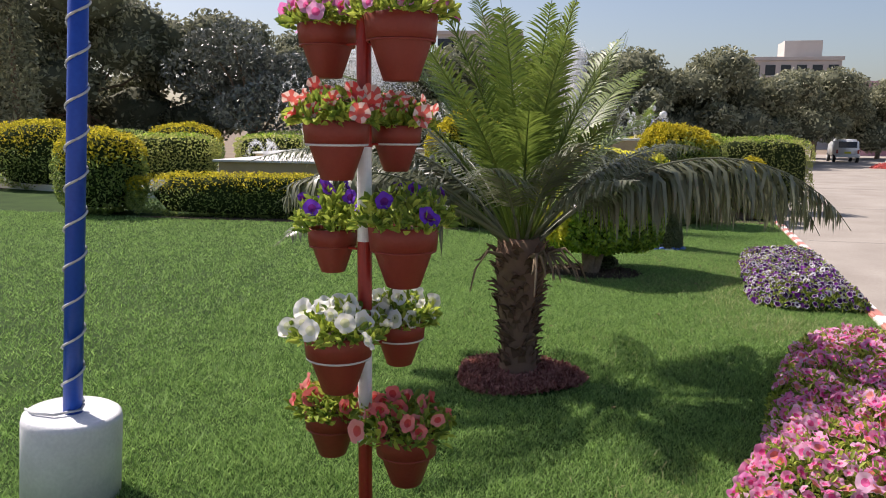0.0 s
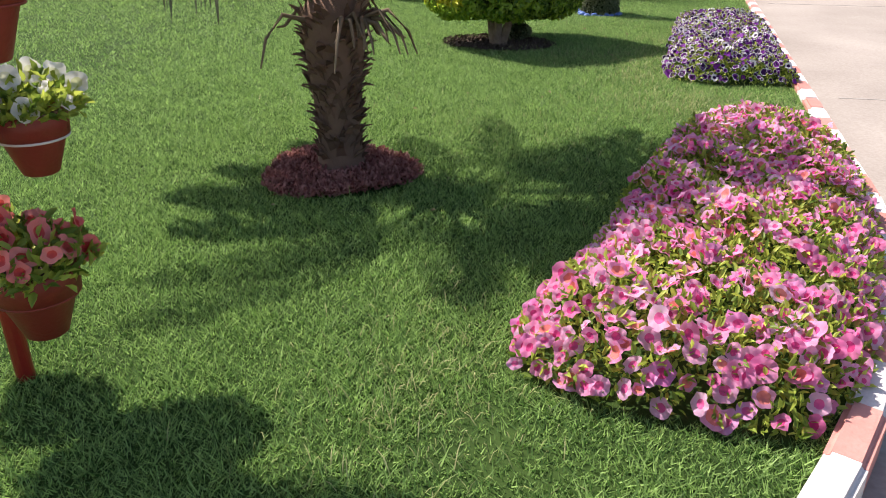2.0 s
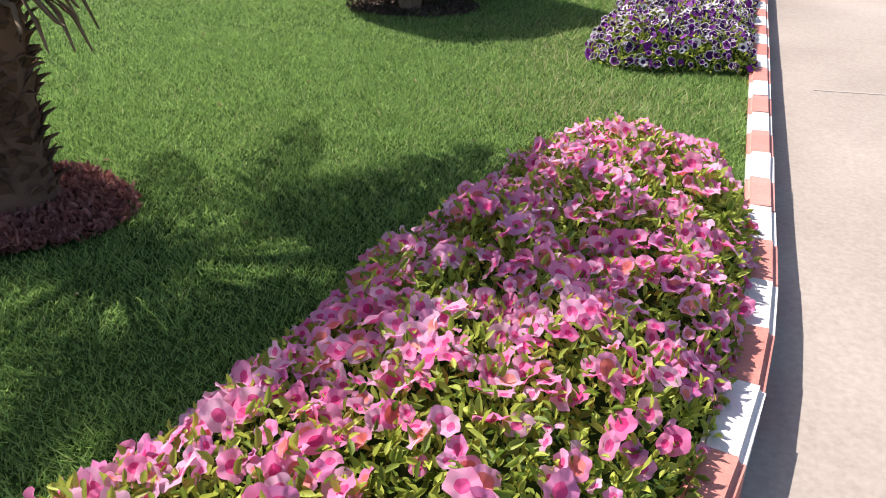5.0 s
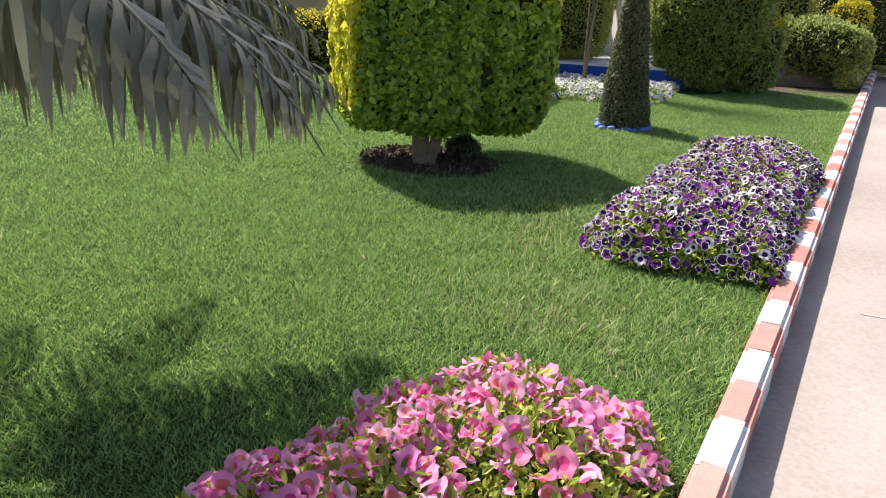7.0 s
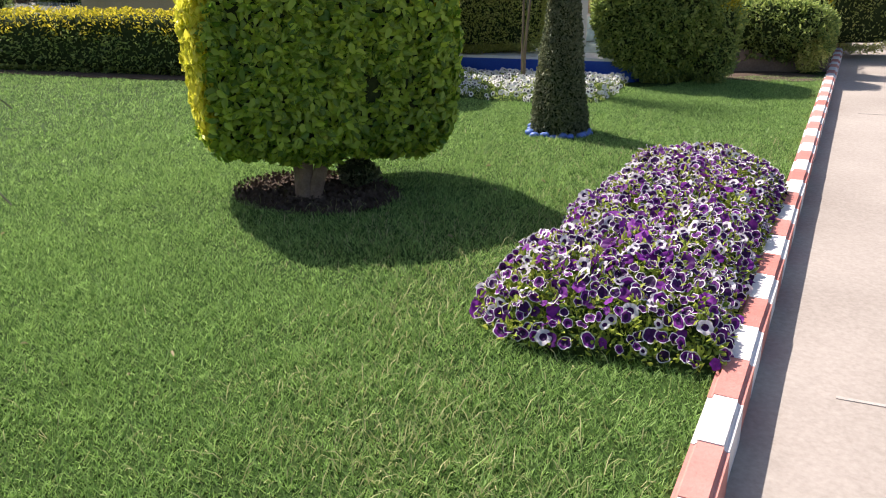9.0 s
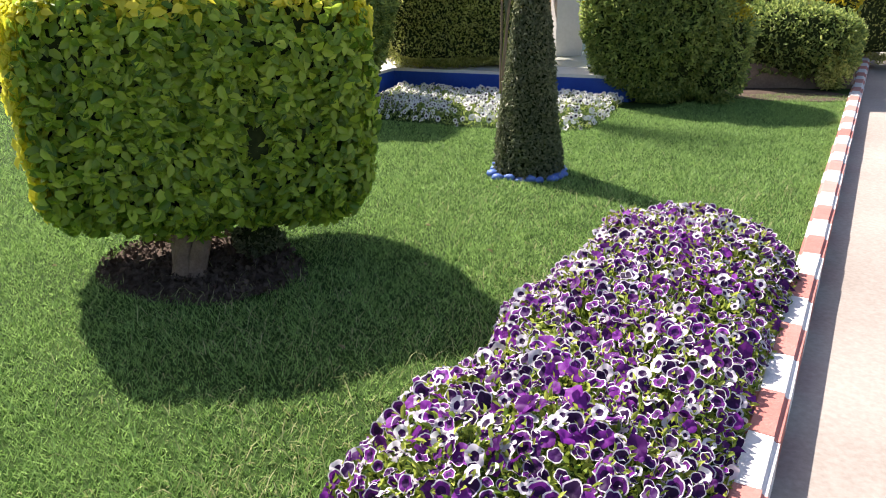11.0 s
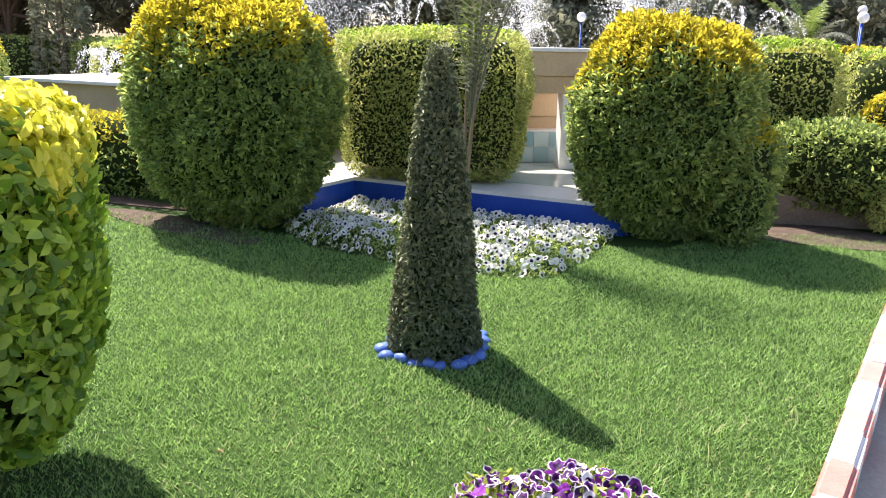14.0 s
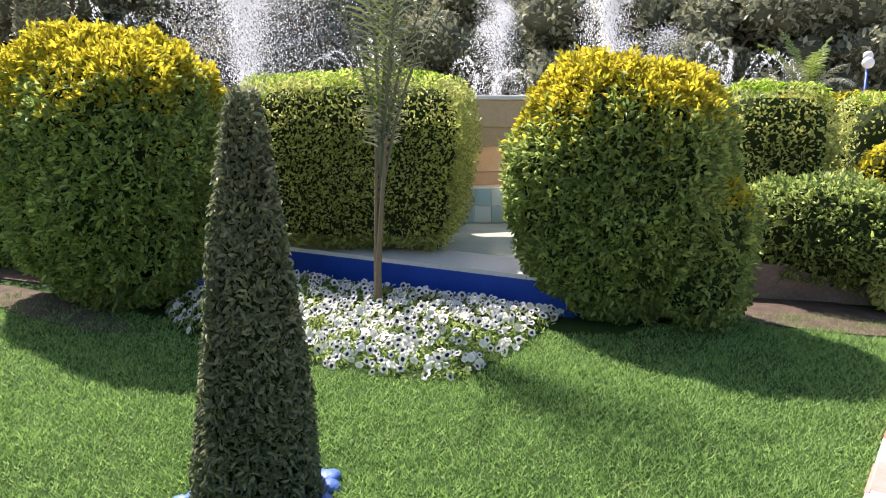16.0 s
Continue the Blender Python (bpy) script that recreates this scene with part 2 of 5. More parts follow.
def clipped(n, half, p=2.0, lump=0.04, seed=0, low=-1.0):
    """Points and normals over a clipped bush: a rounded box, from a ball (p 2) to nearly square (p 6)."""
    r = np.random.default_rng(seed)
    u = unit(r.normal(size=(n * 2, 3)) * np.array(half))
    u = u[u[:, 2] * 1.0 > low][:n]
    h = np.array(half)
    k = (np.abs(u / h) ** p).sum(1) ** (-1 / p)
    pts = u * k[:, None]
    nor = unit(np.sign(pts) * np.abs(pts / h) ** (p - 1) / h)
    wob = np.sin(pts[:, 0] * 7 + seed) * np.sin(pts[:, 1] * 6 + 1.3 * seed) + np.sin(pts[:, 2] * 8 + seed * 2) * np.sin(pts[:, 0] * 4)
    fine = np.sin(pts[:, 0] * 23 + seed) * np.sin(pts[:, 1] * 21 + seed) + np.sin(pts[:, 2] * 24 + pts[:, 0] * 9) * np.sin(pts[:, 1] * 17 + pts[:, 0] * 15)
    return pts + nor * (wob * lump + fine * lump * 0.6)[:, None], nor


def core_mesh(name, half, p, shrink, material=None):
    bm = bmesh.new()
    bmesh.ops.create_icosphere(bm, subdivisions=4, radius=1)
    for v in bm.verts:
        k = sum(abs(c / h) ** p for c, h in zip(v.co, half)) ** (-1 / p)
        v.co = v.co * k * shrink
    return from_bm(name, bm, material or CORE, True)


def bush(name, at, half, p, n, size, material, label, category="bush", top=None, top_from=0.5, turn=0, seed=1, trunk=0.0, outward=0.5, width=0.5, group="", lump=0.03, wall_top=0.0, sunny=lambda nx, ny: nx * -0.8 + ny * 0.3, dome=0.0, droop=0.0, taper=0.0, sprig=1):
    """A clipped bush: core coloured dark for the shade inside, leafy skin, and where it has it, a skin of young leaves
    on top.
    """
    cx, cy, z0 = at
    ob = thing(name, (cx, cy, z0), label, category, group, turn=turn)
    mid = Vector((0, 0, half[2] + trunk))
    part("inner_growth", core_mesh("inner_growth", half, p, 0.86), ob, "dark solid core, shade between the leaves put into its colour", at=mid)
    pts, nor = clipped(n, half, p, lump, seed)
    if sprig > 1:
        pts, nor = pts[::sprig], nor[::sprig]
        deep = rng.uniform(0, 0.10, len(pts))[:, None]
        pts, nor = np.repeat(pts - nor * deep, sprig, 0), np.repeat(nor, sprig, 0)
        fan = rng.normal(size=pts.shape)
        pts = pts + fan * size * 0.22
        nor = unit(nor + fan * 0.55)
    else:
        pts = pts - nor * rng.uniform(0, 0.09, len(pts))[:, None] * min(1, half[0])
    pts[:, :2] *= (1 - taper * np.clip(-pts[:, 2] / half[2], 0, 1) ** 1.5)[:, None]
    pts[:, 2] += dome * (1 - (pts[:, 0] / half[0]) ** 2) * (1 - (pts[:, 1] / half[1]) ** 2) * (pts[:, 2] > 0)
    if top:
        # wall_top lowers the gold on sun-facing sides: young leaf plus painted sunlight.
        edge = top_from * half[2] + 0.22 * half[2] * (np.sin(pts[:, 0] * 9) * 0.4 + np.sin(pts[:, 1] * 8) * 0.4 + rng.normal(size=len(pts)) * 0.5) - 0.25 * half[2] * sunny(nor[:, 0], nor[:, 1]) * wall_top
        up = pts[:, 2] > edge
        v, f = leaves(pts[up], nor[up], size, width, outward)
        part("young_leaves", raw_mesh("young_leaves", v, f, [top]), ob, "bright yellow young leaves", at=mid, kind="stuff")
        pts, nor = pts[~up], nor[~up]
    v, f = leaves(pts, nor, size, width, outward, droop)
    part("foliage", raw_mesh("foliage", v, f, [material]), ob, at=mid, kind="stuff")
    return ob


# ---- ground ----
ground = new("ground", from_bm("ground", box(900, 900, 0.2, z0=-0.45), EARTH))
tagged(ground, "dry sandy earth reaching the horizon", "ground", kind="structure")
road = new("road", from_bm("road", prism([(-30, -40), (60, -40), (60, 78), (-1.5, 78), (-1.5, 3), (-30, 3)], -0.2, -0.12), ROAD))
tagged(road, "pale sunlit concrete road beside the lawn", "road", kind="structure")


for k, (x0, y0, x1, y1) in enumerate([(0.3, 5.2, 14, 6.4), (0.3, 11.6, 14, 12.4), (0.3, 18.6, 14, 19.2), (0.3, 26.5, 14, 27.0), (5.2, -6, 6.4, 40)]):
    dx, dy = x1 - x0, y1 - y0
    seam = new("road_joint", from_bm("road_joint", box(math.hypot(dx, dy), 0.02, 0.004), SEAM))
    seam.matrix_world = pose((x0 + x1) / 2, (y0 + y1) / 2, -0.1205, 0, 0, math.degrees(math.atan2(dy, dx)))
    tagged(seam, "pale filled joint across the concrete road", "road joint", kind="structure")


def kerb_line(step=0.01):
    """The kerb's outer edge: straight along the road, then round the corner to the near side."""
    pts = [Vector((0, y)) for y in np.arange(26, 2.4, -step * 5)]
    a, p = 0.0, Vector((0.0, 2.4))
    while p.x > -9:
        pts.append(p.copy())
        bend = 0.15 if p.y > -1.7 else 1.1
        a = min(a + step * bend, math.pi / 2)
        p = p + Vector((-math.sin(a), -math.cos(a))) * step
    return pts


LINE = kerb_line()
LAWN_EDGE = []
for i in range(0, len(LINE) - 1, 12):
    d = (LINE[i + 1] - LINE[i]).normalized()
    LAWN_EDGE.append(LINE[i] + Vector((d.y, -d.x)) * 0.125)
lawn_outline = [(p.x, p.y) for p in LAWN_EDGE] + [(-20, LAWN_EDGE[-1].y), (-20, 26)]
lawn = new("lawn", from_bm("lawn", prism(lawn_outline[::-1], -0.12, 0.0), TURF))
tagged(lawn, "mown green lawn turf behind a painted kerb", "lawn", kind="structure")


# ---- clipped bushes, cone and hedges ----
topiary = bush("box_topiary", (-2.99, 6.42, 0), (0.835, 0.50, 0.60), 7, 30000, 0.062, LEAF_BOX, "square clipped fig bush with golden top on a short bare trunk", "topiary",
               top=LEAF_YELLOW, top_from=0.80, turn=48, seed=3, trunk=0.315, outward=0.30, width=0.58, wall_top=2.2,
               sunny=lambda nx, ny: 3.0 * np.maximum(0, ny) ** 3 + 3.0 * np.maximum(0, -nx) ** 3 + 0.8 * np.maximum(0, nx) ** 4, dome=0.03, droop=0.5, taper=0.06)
turn_back = topiary.matrix_world.inverted()
for k, (dx, dy, lean) in enumerate([(0, 0, 0.03), (0.05, 0.04, 0.16), (-0.03, 0.03, -0.10)]):
    v, q = tube([(dx, dy, -0.03), (dx * 1.1, dy, 0.05), (dx + lean * 0.3, dy + 0.02, 0.18), (dx + lean, dy + 0.05, 0.66)], [0.085, 0.058, 0.048, 0.038], 9)
    part("stem", raw_mesh("stem", v, q, [BARK], smooth=True), topiary, "pale bare branching stem", at=turn_back @ Matrix.Translation((-3.01, 6.17, 0)))
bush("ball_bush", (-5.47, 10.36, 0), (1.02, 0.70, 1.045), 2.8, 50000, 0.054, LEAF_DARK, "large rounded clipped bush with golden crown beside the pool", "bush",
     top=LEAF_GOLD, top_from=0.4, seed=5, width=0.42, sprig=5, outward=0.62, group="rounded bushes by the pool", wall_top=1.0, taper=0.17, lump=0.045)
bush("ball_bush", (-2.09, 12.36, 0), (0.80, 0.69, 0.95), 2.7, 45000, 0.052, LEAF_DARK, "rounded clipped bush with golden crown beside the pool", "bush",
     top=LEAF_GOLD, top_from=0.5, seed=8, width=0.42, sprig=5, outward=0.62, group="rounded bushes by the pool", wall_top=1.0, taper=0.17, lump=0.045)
# Lower right bulge of the rounded bush, added as its own thing.
bush("side_lobe", (-1.52, 12.42, 0), (0.42, 0.42, 0.56), 2.3, 9000, 0.05, LEAF_DARK, "smaller dark lobe of the rounded bush, added separately", "bush", top=LEAF_GOLD, top_from=0.7, seed=9, width=0.42, sprig=5, outward=0.62)
bush("box_hedge", (-4.60, 12.38, 0.285), (0.97, 0.80, 0.755), 7, 38000, 0.040, LEAF_HEDGE, "square clipped green hedge block on the pool edge", "hedge", top=LEAF_BOX, top_from=0.93, turn=27, seed=11, width=0.4, taper=0.12, group="square hedge blocks")
bush("box_hedge", (-1.62, 15.05, 0), (0.50, 0.5, 0.87), 6, 10000, 0.05, LEAF_HEDGE, "square clipped green hedge block behind the pool", "hedge", top=LEAF_BOX, top_from=0.93, turn=20, seed=12, width=0.4, group="square hedge blocks")
bush("box_hedge", (-0.15, 16.9, 0), (1.2, 0.5, 0.845), 6, 10000, 0.05, LEAF_HEDGE, "square clipped green hedge block farther along the road", "hedge", top=LEAF_BOX, top_from=0.93, turn=20, seed=13, width=0.4, group="square hedge blocks")
bush("low_hedge", (-9.4, 10.2, 0), (3.3, 0.42, 0.43), 5, 16000, 0.055, LEAF_DARK, "long low hedge with golden top at the lawn's edge", "hedge", top=LEAF_GOLD, top_from=0.35, turn=11, seed=14, width=0.4)
bush("ball_bush", (-13.3, 9.55, 0), (0.8, 0.8, 0.85), 3, 6000, 0.08, LEAF_DARK, "rounded golden-topped bush at the end of the hedge", "bush", top=LEAF_GOLD, top_from=0.3, seed=15, width=0.4)
bush("ball_bush", (-19.3, 14.0, 0), (1.1, 1.1, 0.95), 3, 6000, 0.08, LEAF_DARK, "far rounded golden-topped bush", "bush", top=LEAF_GOLD, top_from=0.3, seed=16, width=0.4)
bush("low_bush", (-0.85, 13.86, 0.10), (0.76, 0.46, 0.44), 2.6, 12000, 0.052, LEAF_DARK, "low loose dark green bush behind a rough wall", "bush", seed=17, width=0.4, sprig=5, outward=0.62)
bush("golden_bush", (-0.50, 14.75, 0.3), (0.34, 0.34, 0.46), 2.6, 2500, 0.06, LEAF_DARK, "small rounded golden-topped bush", "bush", top=LEAF_GOLD, top_from=0.2, seed=18, width=0.4)
bush("edging_hedge", (-0.33, 15.7, 0), (0.17, 2.2, 0.28), 5, 4500, 0.06, LEAF_HEDGE, "narrow low hedge along the kerb", "hedge", seed=19, width=0.4)
bush("box_hedge", (-17.6, 17.9, 0), (1.3, 0.7, 0.76), 6, 6000, 0.09, LEAF_HEDGE, "long square clipped hedge beyond the fountain", "hedge", top=LEAF_BOX, top_from=0.93, turn=5, seed=20, width=0.4, group="square hedge blocks")
bush("box_hedge", (-15.4, 20.4, 0), (1.3, 0.7, 0.76), 6, 6000, 0.09, LEAF_HEDGE, "long square clipped hedge beyond the fountain", "hedge", top=LEAF_BOX, top_from=0.93, seed=21, width=0.4, group="square hedge blocks")
bush("mound_bush", (-20.6, 22.5, 0), (1.6, 1.0, 0.95), 2.5, 5000, 0.1, LEAF_DARK, "golden-topped mound of bush beyond the fountain", "bush", top=LEAF_GOLD, top_from=0.2, seed=22, width=0.4)
bush("mound_bush", (-2.4, 25.0, 0), (2.0, 1.0, 0.85), 2.5, 5000, 0.1, LEAF_DARK, "golden-topped mound of bush near the road", "bush", top=LEAF_GOLD, top_from=0.1, seed=23, width=0.4)

low_wall = new("low_wall", from_bm("low_wall", box(1.5, 0.14, 0.32, 0.02), LOW_WALL))
low_wall.matrix_world = pose(-0.82, 13.70, -0.02, 0, 0, 24)
tagged(low_wall, "rough brown low garden wall in front of a bush", "wall", kind="structure")
for cx, cy, rx, ry in [(-1.20, 13.2, 1.15, 0.50), (-5.7, 9.85, 1.1, 0.22), (-9.3, 9.75, 3.2, 0.2)]:
    bed = new("planting_bed", from_bm("planting_bed", prism([(cx + rx * math.cos(w), cy + ry * math.sin(w) + (0.19 * (rx * math.cos(w)) if rx > 3 else 0)) for w in np.linspace(0, 2 * math.pi, 24, endpoint=False)], -0.05, 0.012), SOIL))
    tagged(bed, "strip of bare brown soil under the bushes", "soil", kind="structure")
ring = new("tree_soil", from_bm("tree_soil", prism([(-3.02 + (0.62 + 0.05 * math.sin(5 * w)) * math.cos(w), 6.30 + 0.47 * math.sin(w)) for w in np.linspace(0, 2 * math.pi, 28, endpoint=False)], -0.05, 0.005), SOIL))
tagged(ring, "round patch of dark bare soil under the topiary", "soil", kind="structure")


# Small dark dome beside the trunk, covered in cypress-coloured leaves.
bush("dark_clump", (-2.85, 6.60, 0), (0.15, 0.13, 0.10), 2.2, 700, 0.04, LEAF_CONE, "small dark low clump beside the topiary trunk", "plant", seed=71, width=0.4)
crumb = thing("loose_soil", (0, 0, 0), "loose brown soil crumbs round the topiary trunk", "soil", kind="stuff")
n = 2600
a, u = rng.uniform(0, 6.283, n), np.sqrt(rng.uniform(0, 1.1, n))
v, f = leaves(np.stack([-3.02 + 0.6 * u * np.cos(a), 6.31 + 0.45 * u * np.sin(a), 0.004 + 0.02 * rng.uniform(0, 1, n)], 1), unit(rng.normal(size=(n, 3)) + [0, 0, 0.8]), 0.032, 0.7, 0.4, ovate=False)
part("crumbs", raw_mesh("crumbs", v, f, [SOIL]), crumb, kind="stuff")


def cone_topiary(cx, cy):
    ob = thing("cone_topiary", (cx, cy, 0), "slim dark green clipped cone of small leaves ringed by blue stones", "topiary")
    n = 14000
    z = 1.65 * rng.beta(1.0, 1.35, n)
    a = rng.uniform(0, 2 * math.pi, n)
    r = 0.228 * (1 - (z / 1.70)) ** 0.75 + 0.03
    r = r * (1 + 0.05 * np.sin(5 * a + z * 6)) - rng.uniform(0, 0.03, n)
    pts = np.stack([r * np.cos(a), r * np.sin(a), z], 1)
    nor = unit(np.stack([np.cos(a), np.sin(a), np.full(n, 0.25)], 1))
    v, f = leaves(pts, nor, 0.034, 0.4, 0.45)
    part("foliage", raw_mesh("foliage", v, f, [LEAF_CONE]), ob, kind="stuff")
    # Solid core whose dark colour stands for shade behind the leaves.
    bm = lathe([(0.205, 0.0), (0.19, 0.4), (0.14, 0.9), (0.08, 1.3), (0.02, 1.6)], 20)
    part("inner_growth", from_bm("inner_growth", bm, CORE, True), ob, "dark solid core, shade between the leaves put into its colour")
    for i in range(22):
        w = 2 * math.pi * i / 22 + rng.uniform(-0.09, 0.09)
        bm = bmesh.new()
        bmesh.ops.create_icosphere(bm, subdivisions=2, radius=0.045)
        sc = rng.uniform(0.65, 1.3, 3)
        for vv in bm.verts:
            vv.co = Vector((vv.co.x * sc[0], vv.co.y * sc[1], vv.co.z * sc[2] * 0.62)) * (1 + 0.3 * noise.noise(vv.co * 25 + Vector((i, 0, 0))))
        st = new("edging_stone", from_bm("edging_stone", bm, STONE_BLUE, True))
        st.matrix_world = pose(cx + (0.275 + 0.03 * math.sin(i * 5.1)) * math.cos(w), cy + (0.275 + 0.03 * math.sin(i * 5.1)) * math.sin(w), 0.012 + 0.012 * math.sin(i * 3.3), 0, 0, math.degrees(w))
        tagged(st, "rough stone painted blue round the cone bush", "stone", "blue stones round the cone")


cone_topiary(-2.155, 8.88)

# ---- fountain pool ----
pool = thing("fountain_pool", (0, 0, 0), "star-shaped fountain pool with blue outer wall and marble rim", "pool", kind="structure")
edge = [(-5.05, 10.25), (-5.10, 11.62), (-2.28, 12.03), (-1.45, 13.9), (-1.45, 16.0)]


def ring_wall(line, thick, z0, z1):
    """A wall with mitred corners along a line, thick to its left."""
    bm = bmesh.new()
    p = [Vector(q) for q in line]
    side = []
    for i in range(len(p)):
        a = (p[i] - p[i - 1]).normalized() if i else None
        b = (p[i + 1] - p[i]).normalized() if i + 1 < len(p) else None
        na = Vector((-a.y, a.x)) if a else Vector((-b.y, b.x))
        nb = Vector((-b.y, b.x)) if b else na
        m = (na + nb).normalized()
        side.append(p[i] + m * thick / max(0.3, m.dot(na)))
    rows = [[bm.verts.new((q.x, q.y, z)) for q, z in ((p[i], z0), (p[i], z1), (side[i], z1), (side[i], z0))] for i in range(len(p))]
    for r0, r1 in zip(rows, rows[1:]):
        for k in range(4):
            bm.faces.new((r0[k], r1[k], r1[(k + 1) % 4], r0[(k + 1) % 4]))
    bm.faces.new(rows[0])
    bm.faces.new(rows[-1][::-1])
    bmesh.ops.recalc_face_normals(bm, faces=bm.faces[:])
    return bm


part("outer_wall", from_bm("outer_wall", ring_wall(edge, 0.16, -0.1, 0.25), BLUE_PAINT), pool, "blue painted low wall")
part("rim", from_bm("rim", ring_wall(edge, 0.56, 0.25, 0.285), MARBLE), pool, "white marble rim")
part("water", from_bm("water", prism([(-5.12, 10.3), (-5.2, 11.7), (-2.36, 12.13), (-1.55, 13.9), (-1.55, 30), (-26, 30), (-26, 14.5), (-7.5, 11.6)][::-1], 0.0, 0.17), WATER), pool, "still greenish water")
basin = thing("raised_basin", (-8.3, 18.9, -0.20), "raised beige stone basin of the fountain on posts", "fountain")
R, N = 5.35, 8
for i in range(N):
    w = 2 * math.pi * i / N + 0.12
    L = 2 * R * math.tan(math.pi / N)
    m = pose(R * math.cos(w), R * math.sin(w), 0, 0, 0, math.degrees(w) + 90)
    part("beam", from_bm("beam", box(L - 0.02, 0.5, 0.30, 0.015, z0=0.95), STONE), basin, at=m)
    part("lower_beam", from_bm("lower_beam", box(L - 0.24, 0.4, 0.2, 0.01, z0=0.746), STONE), basin, at=m)
    part("coping", from_bm("coping", box(L + 0.16, 0.62, 0.04, 0.008, z0=1.252), MARBLE), basin, at=m)
    for k in (-1, 0, 1):
        part("post", from_bm("post", box(0.42, 0.3, 0.53, 0.01, z0=0.21), MARBLE), basin, at=m @ Matrix.Translation((k * L * 0.33, 0, 0)))
part("upper_water", from_bm("upper_water", lathe([(R - 0.1, 1.1), (R - 0.1, 1.14)], 8), WATER), basin, at=pose(0, 0, 0, 0, 0, 6.9 + 22.5))
terrace = thing("stone_terrace", (-9.7, 13.55, -0.1), "pale stone ledge of the fountain with beige face", "ledge", turn=7)
part("face", from_bm("face", box(5.0, 3.0, 1.10, 0.015), STONE), terrace, "beige stone face")
part("coping", from_bm("coping", box(5.2, 3.2, 0.05, 0.01, z0=1.102), MARBLE), terrace, "white marble top slab")
tier = thing("stone_parapet", (-3.9, 14.4, 0.17), "beige stone parapet of two stacked beams on grey posts", "parapet", turn=38)
part("coping", from_bm("coping", box(3.6, 0.5, 0.045, 0.008, z0=1.41), MARBLE), tier, "white marble coping")
part("beam", from_bm("beam", box(3.5, 0.42, 0.28, 0.012, z0=1.128), STONE), tier, "upper beige stone beam")
part("lower_beam", from_bm("lower_beam", box(3.5, 0.34, 0.2, 0.012, z0=0.926), STONE), tier, "lower beige stone beam")
for k in (-1.2, 0.0, 1.2):
    part("post", from_bm("post", box(0.4, 0.3, 0.924, 0.01), MARBLE), tier, "grey marble post", at=(k, 0, 0))
tiles = {k: from_bm("tile", box(0.19, 0.02, 0.19, 0.004), TILE_BLUE) for k in range(1)}
step = thing("tiled_riser", (-3.5, 15.6, 0.17), "low step faced with pale blue check tiles", "step", turn=40)
part("body", from_bm("body", box(5.0, 0.5, 0.42, 0.01), MARBLE), step)
for i in range(25):
    for j in range(2):
        part("tile", tiles[0], step, at=(-2.4 + i * 0.2, -0.258, 0.01 + j * 0.2))


def jet(at, height, reach, n, seed, label, spread=0.05, blur=0.02, size=0.02):
    """A plume of falling water: threads of drops thrown up from a nozzle."""
    r = np.random.default_rng(seed)
    ob = thing("water_jet", at, label, "fountain jet", "fountain jets")
    bm = lathe([(0.03, -0.06), (0.03, 0.02), (0.018, 0.05)], 8)
    part("nozzle", from_bm("nozzle", bm, WIRE), ob, "small metal nozzle")
    t = r.uniform(0, 1, n)
    streams = r.integers(0, max(3, n // 260), n)
    az = streams * 2.399 + seed
    out = reach * (0.4 + 0.6 * ((streams * 0.618) % 1))
    top = height * (0.75 + 0.25 * ((streams * 0.377) % 1))
    x = out * t
    z = top * 4 * t * (1 - t)
    jitter = r.normal(size=(n, 3)) * (blur + spread * t[:, None] * (0.5 + height * 0.2))
    p = np.stack([x * np.cos(az), x * np.sin(az), z], 1) + jitter
    p[:, 2] = np.maximum(p[:, 2], 0.0)
    s = size * 0.62 * r.uniform(0.4, 1.3, n)
    d = np.array([[1, 0, 0], [-0.5, 0.87, 0], [-0.5, -0.87, 0], [0, 0, 2.6]])
    v = (p[:, None, :] + d[None] * s[:, None, None]).reshape(-1, 3)
    k = np.arange(n)[:, None] * 4
    f = np.concatenate([k + [0, 1, 3], k + [1, 2, 3], k + [2, 0, 3]], 1).reshape(-1, 3)
    part("spray", raw_mesh("spray", v, f, [SPRAY]), ob, "white falling drops of water", kind="stuff")


jet((-9.9, 15.6, 0.95), 3.8, 1.5, 52000, 1, "tall white plume of fountain water", 0.22, 0.09, 0.012)
jet((-4.9, 18.5, 0.95), 3.3, 0.5, 20000, 2, "tall white plume of fountain water", 0.09, 0.035, 0.012)
jet((-6.3, 17.5, 0.95), 2.2, 0.5, 9000, 3, "narrow white plume of fountain water", 0.07, 0.03, 0.010)
jet((-4.1, 18.2, 0.95), 1.7, 1.2, 4000, 8, "bushy white spray of fountain water", 0.08, 0.03, 0.011)
jet((-3.2, 19.3, 0.95), 1.5, 1.6, 2300, 4, "arching white jets of fountain water", 0.02, 0.012, 0.012)
jet((-6.9, 18.0, 0.95), 1.3, 1.4, 2000, 5, "arching white jets of fountain water", 0.02, 0.012, 0.012)
jet((-8.0, 16.4, 0.95), 1.6, 1.5, 2000, 9, "arching white jets of fountain water", 0.02, 0.012, 0.012)
jet((-10.9, 13.9, 1.05), 2.1, 1.5, 1300, 6, "arching white jets of fountain water", 0.012, 0.010, 0.012)
jet((-11.5, 13.0, 1.05), 0.45, 0.7, 1500, 7, "low dome of fountain water", 0.03, 0.02, 0.012)

# ---- painted kerb ----
kerb = thing("kerb", (0, 0, 0), "kerb painted in red and white bands along the road", "kerb", kind="structure")


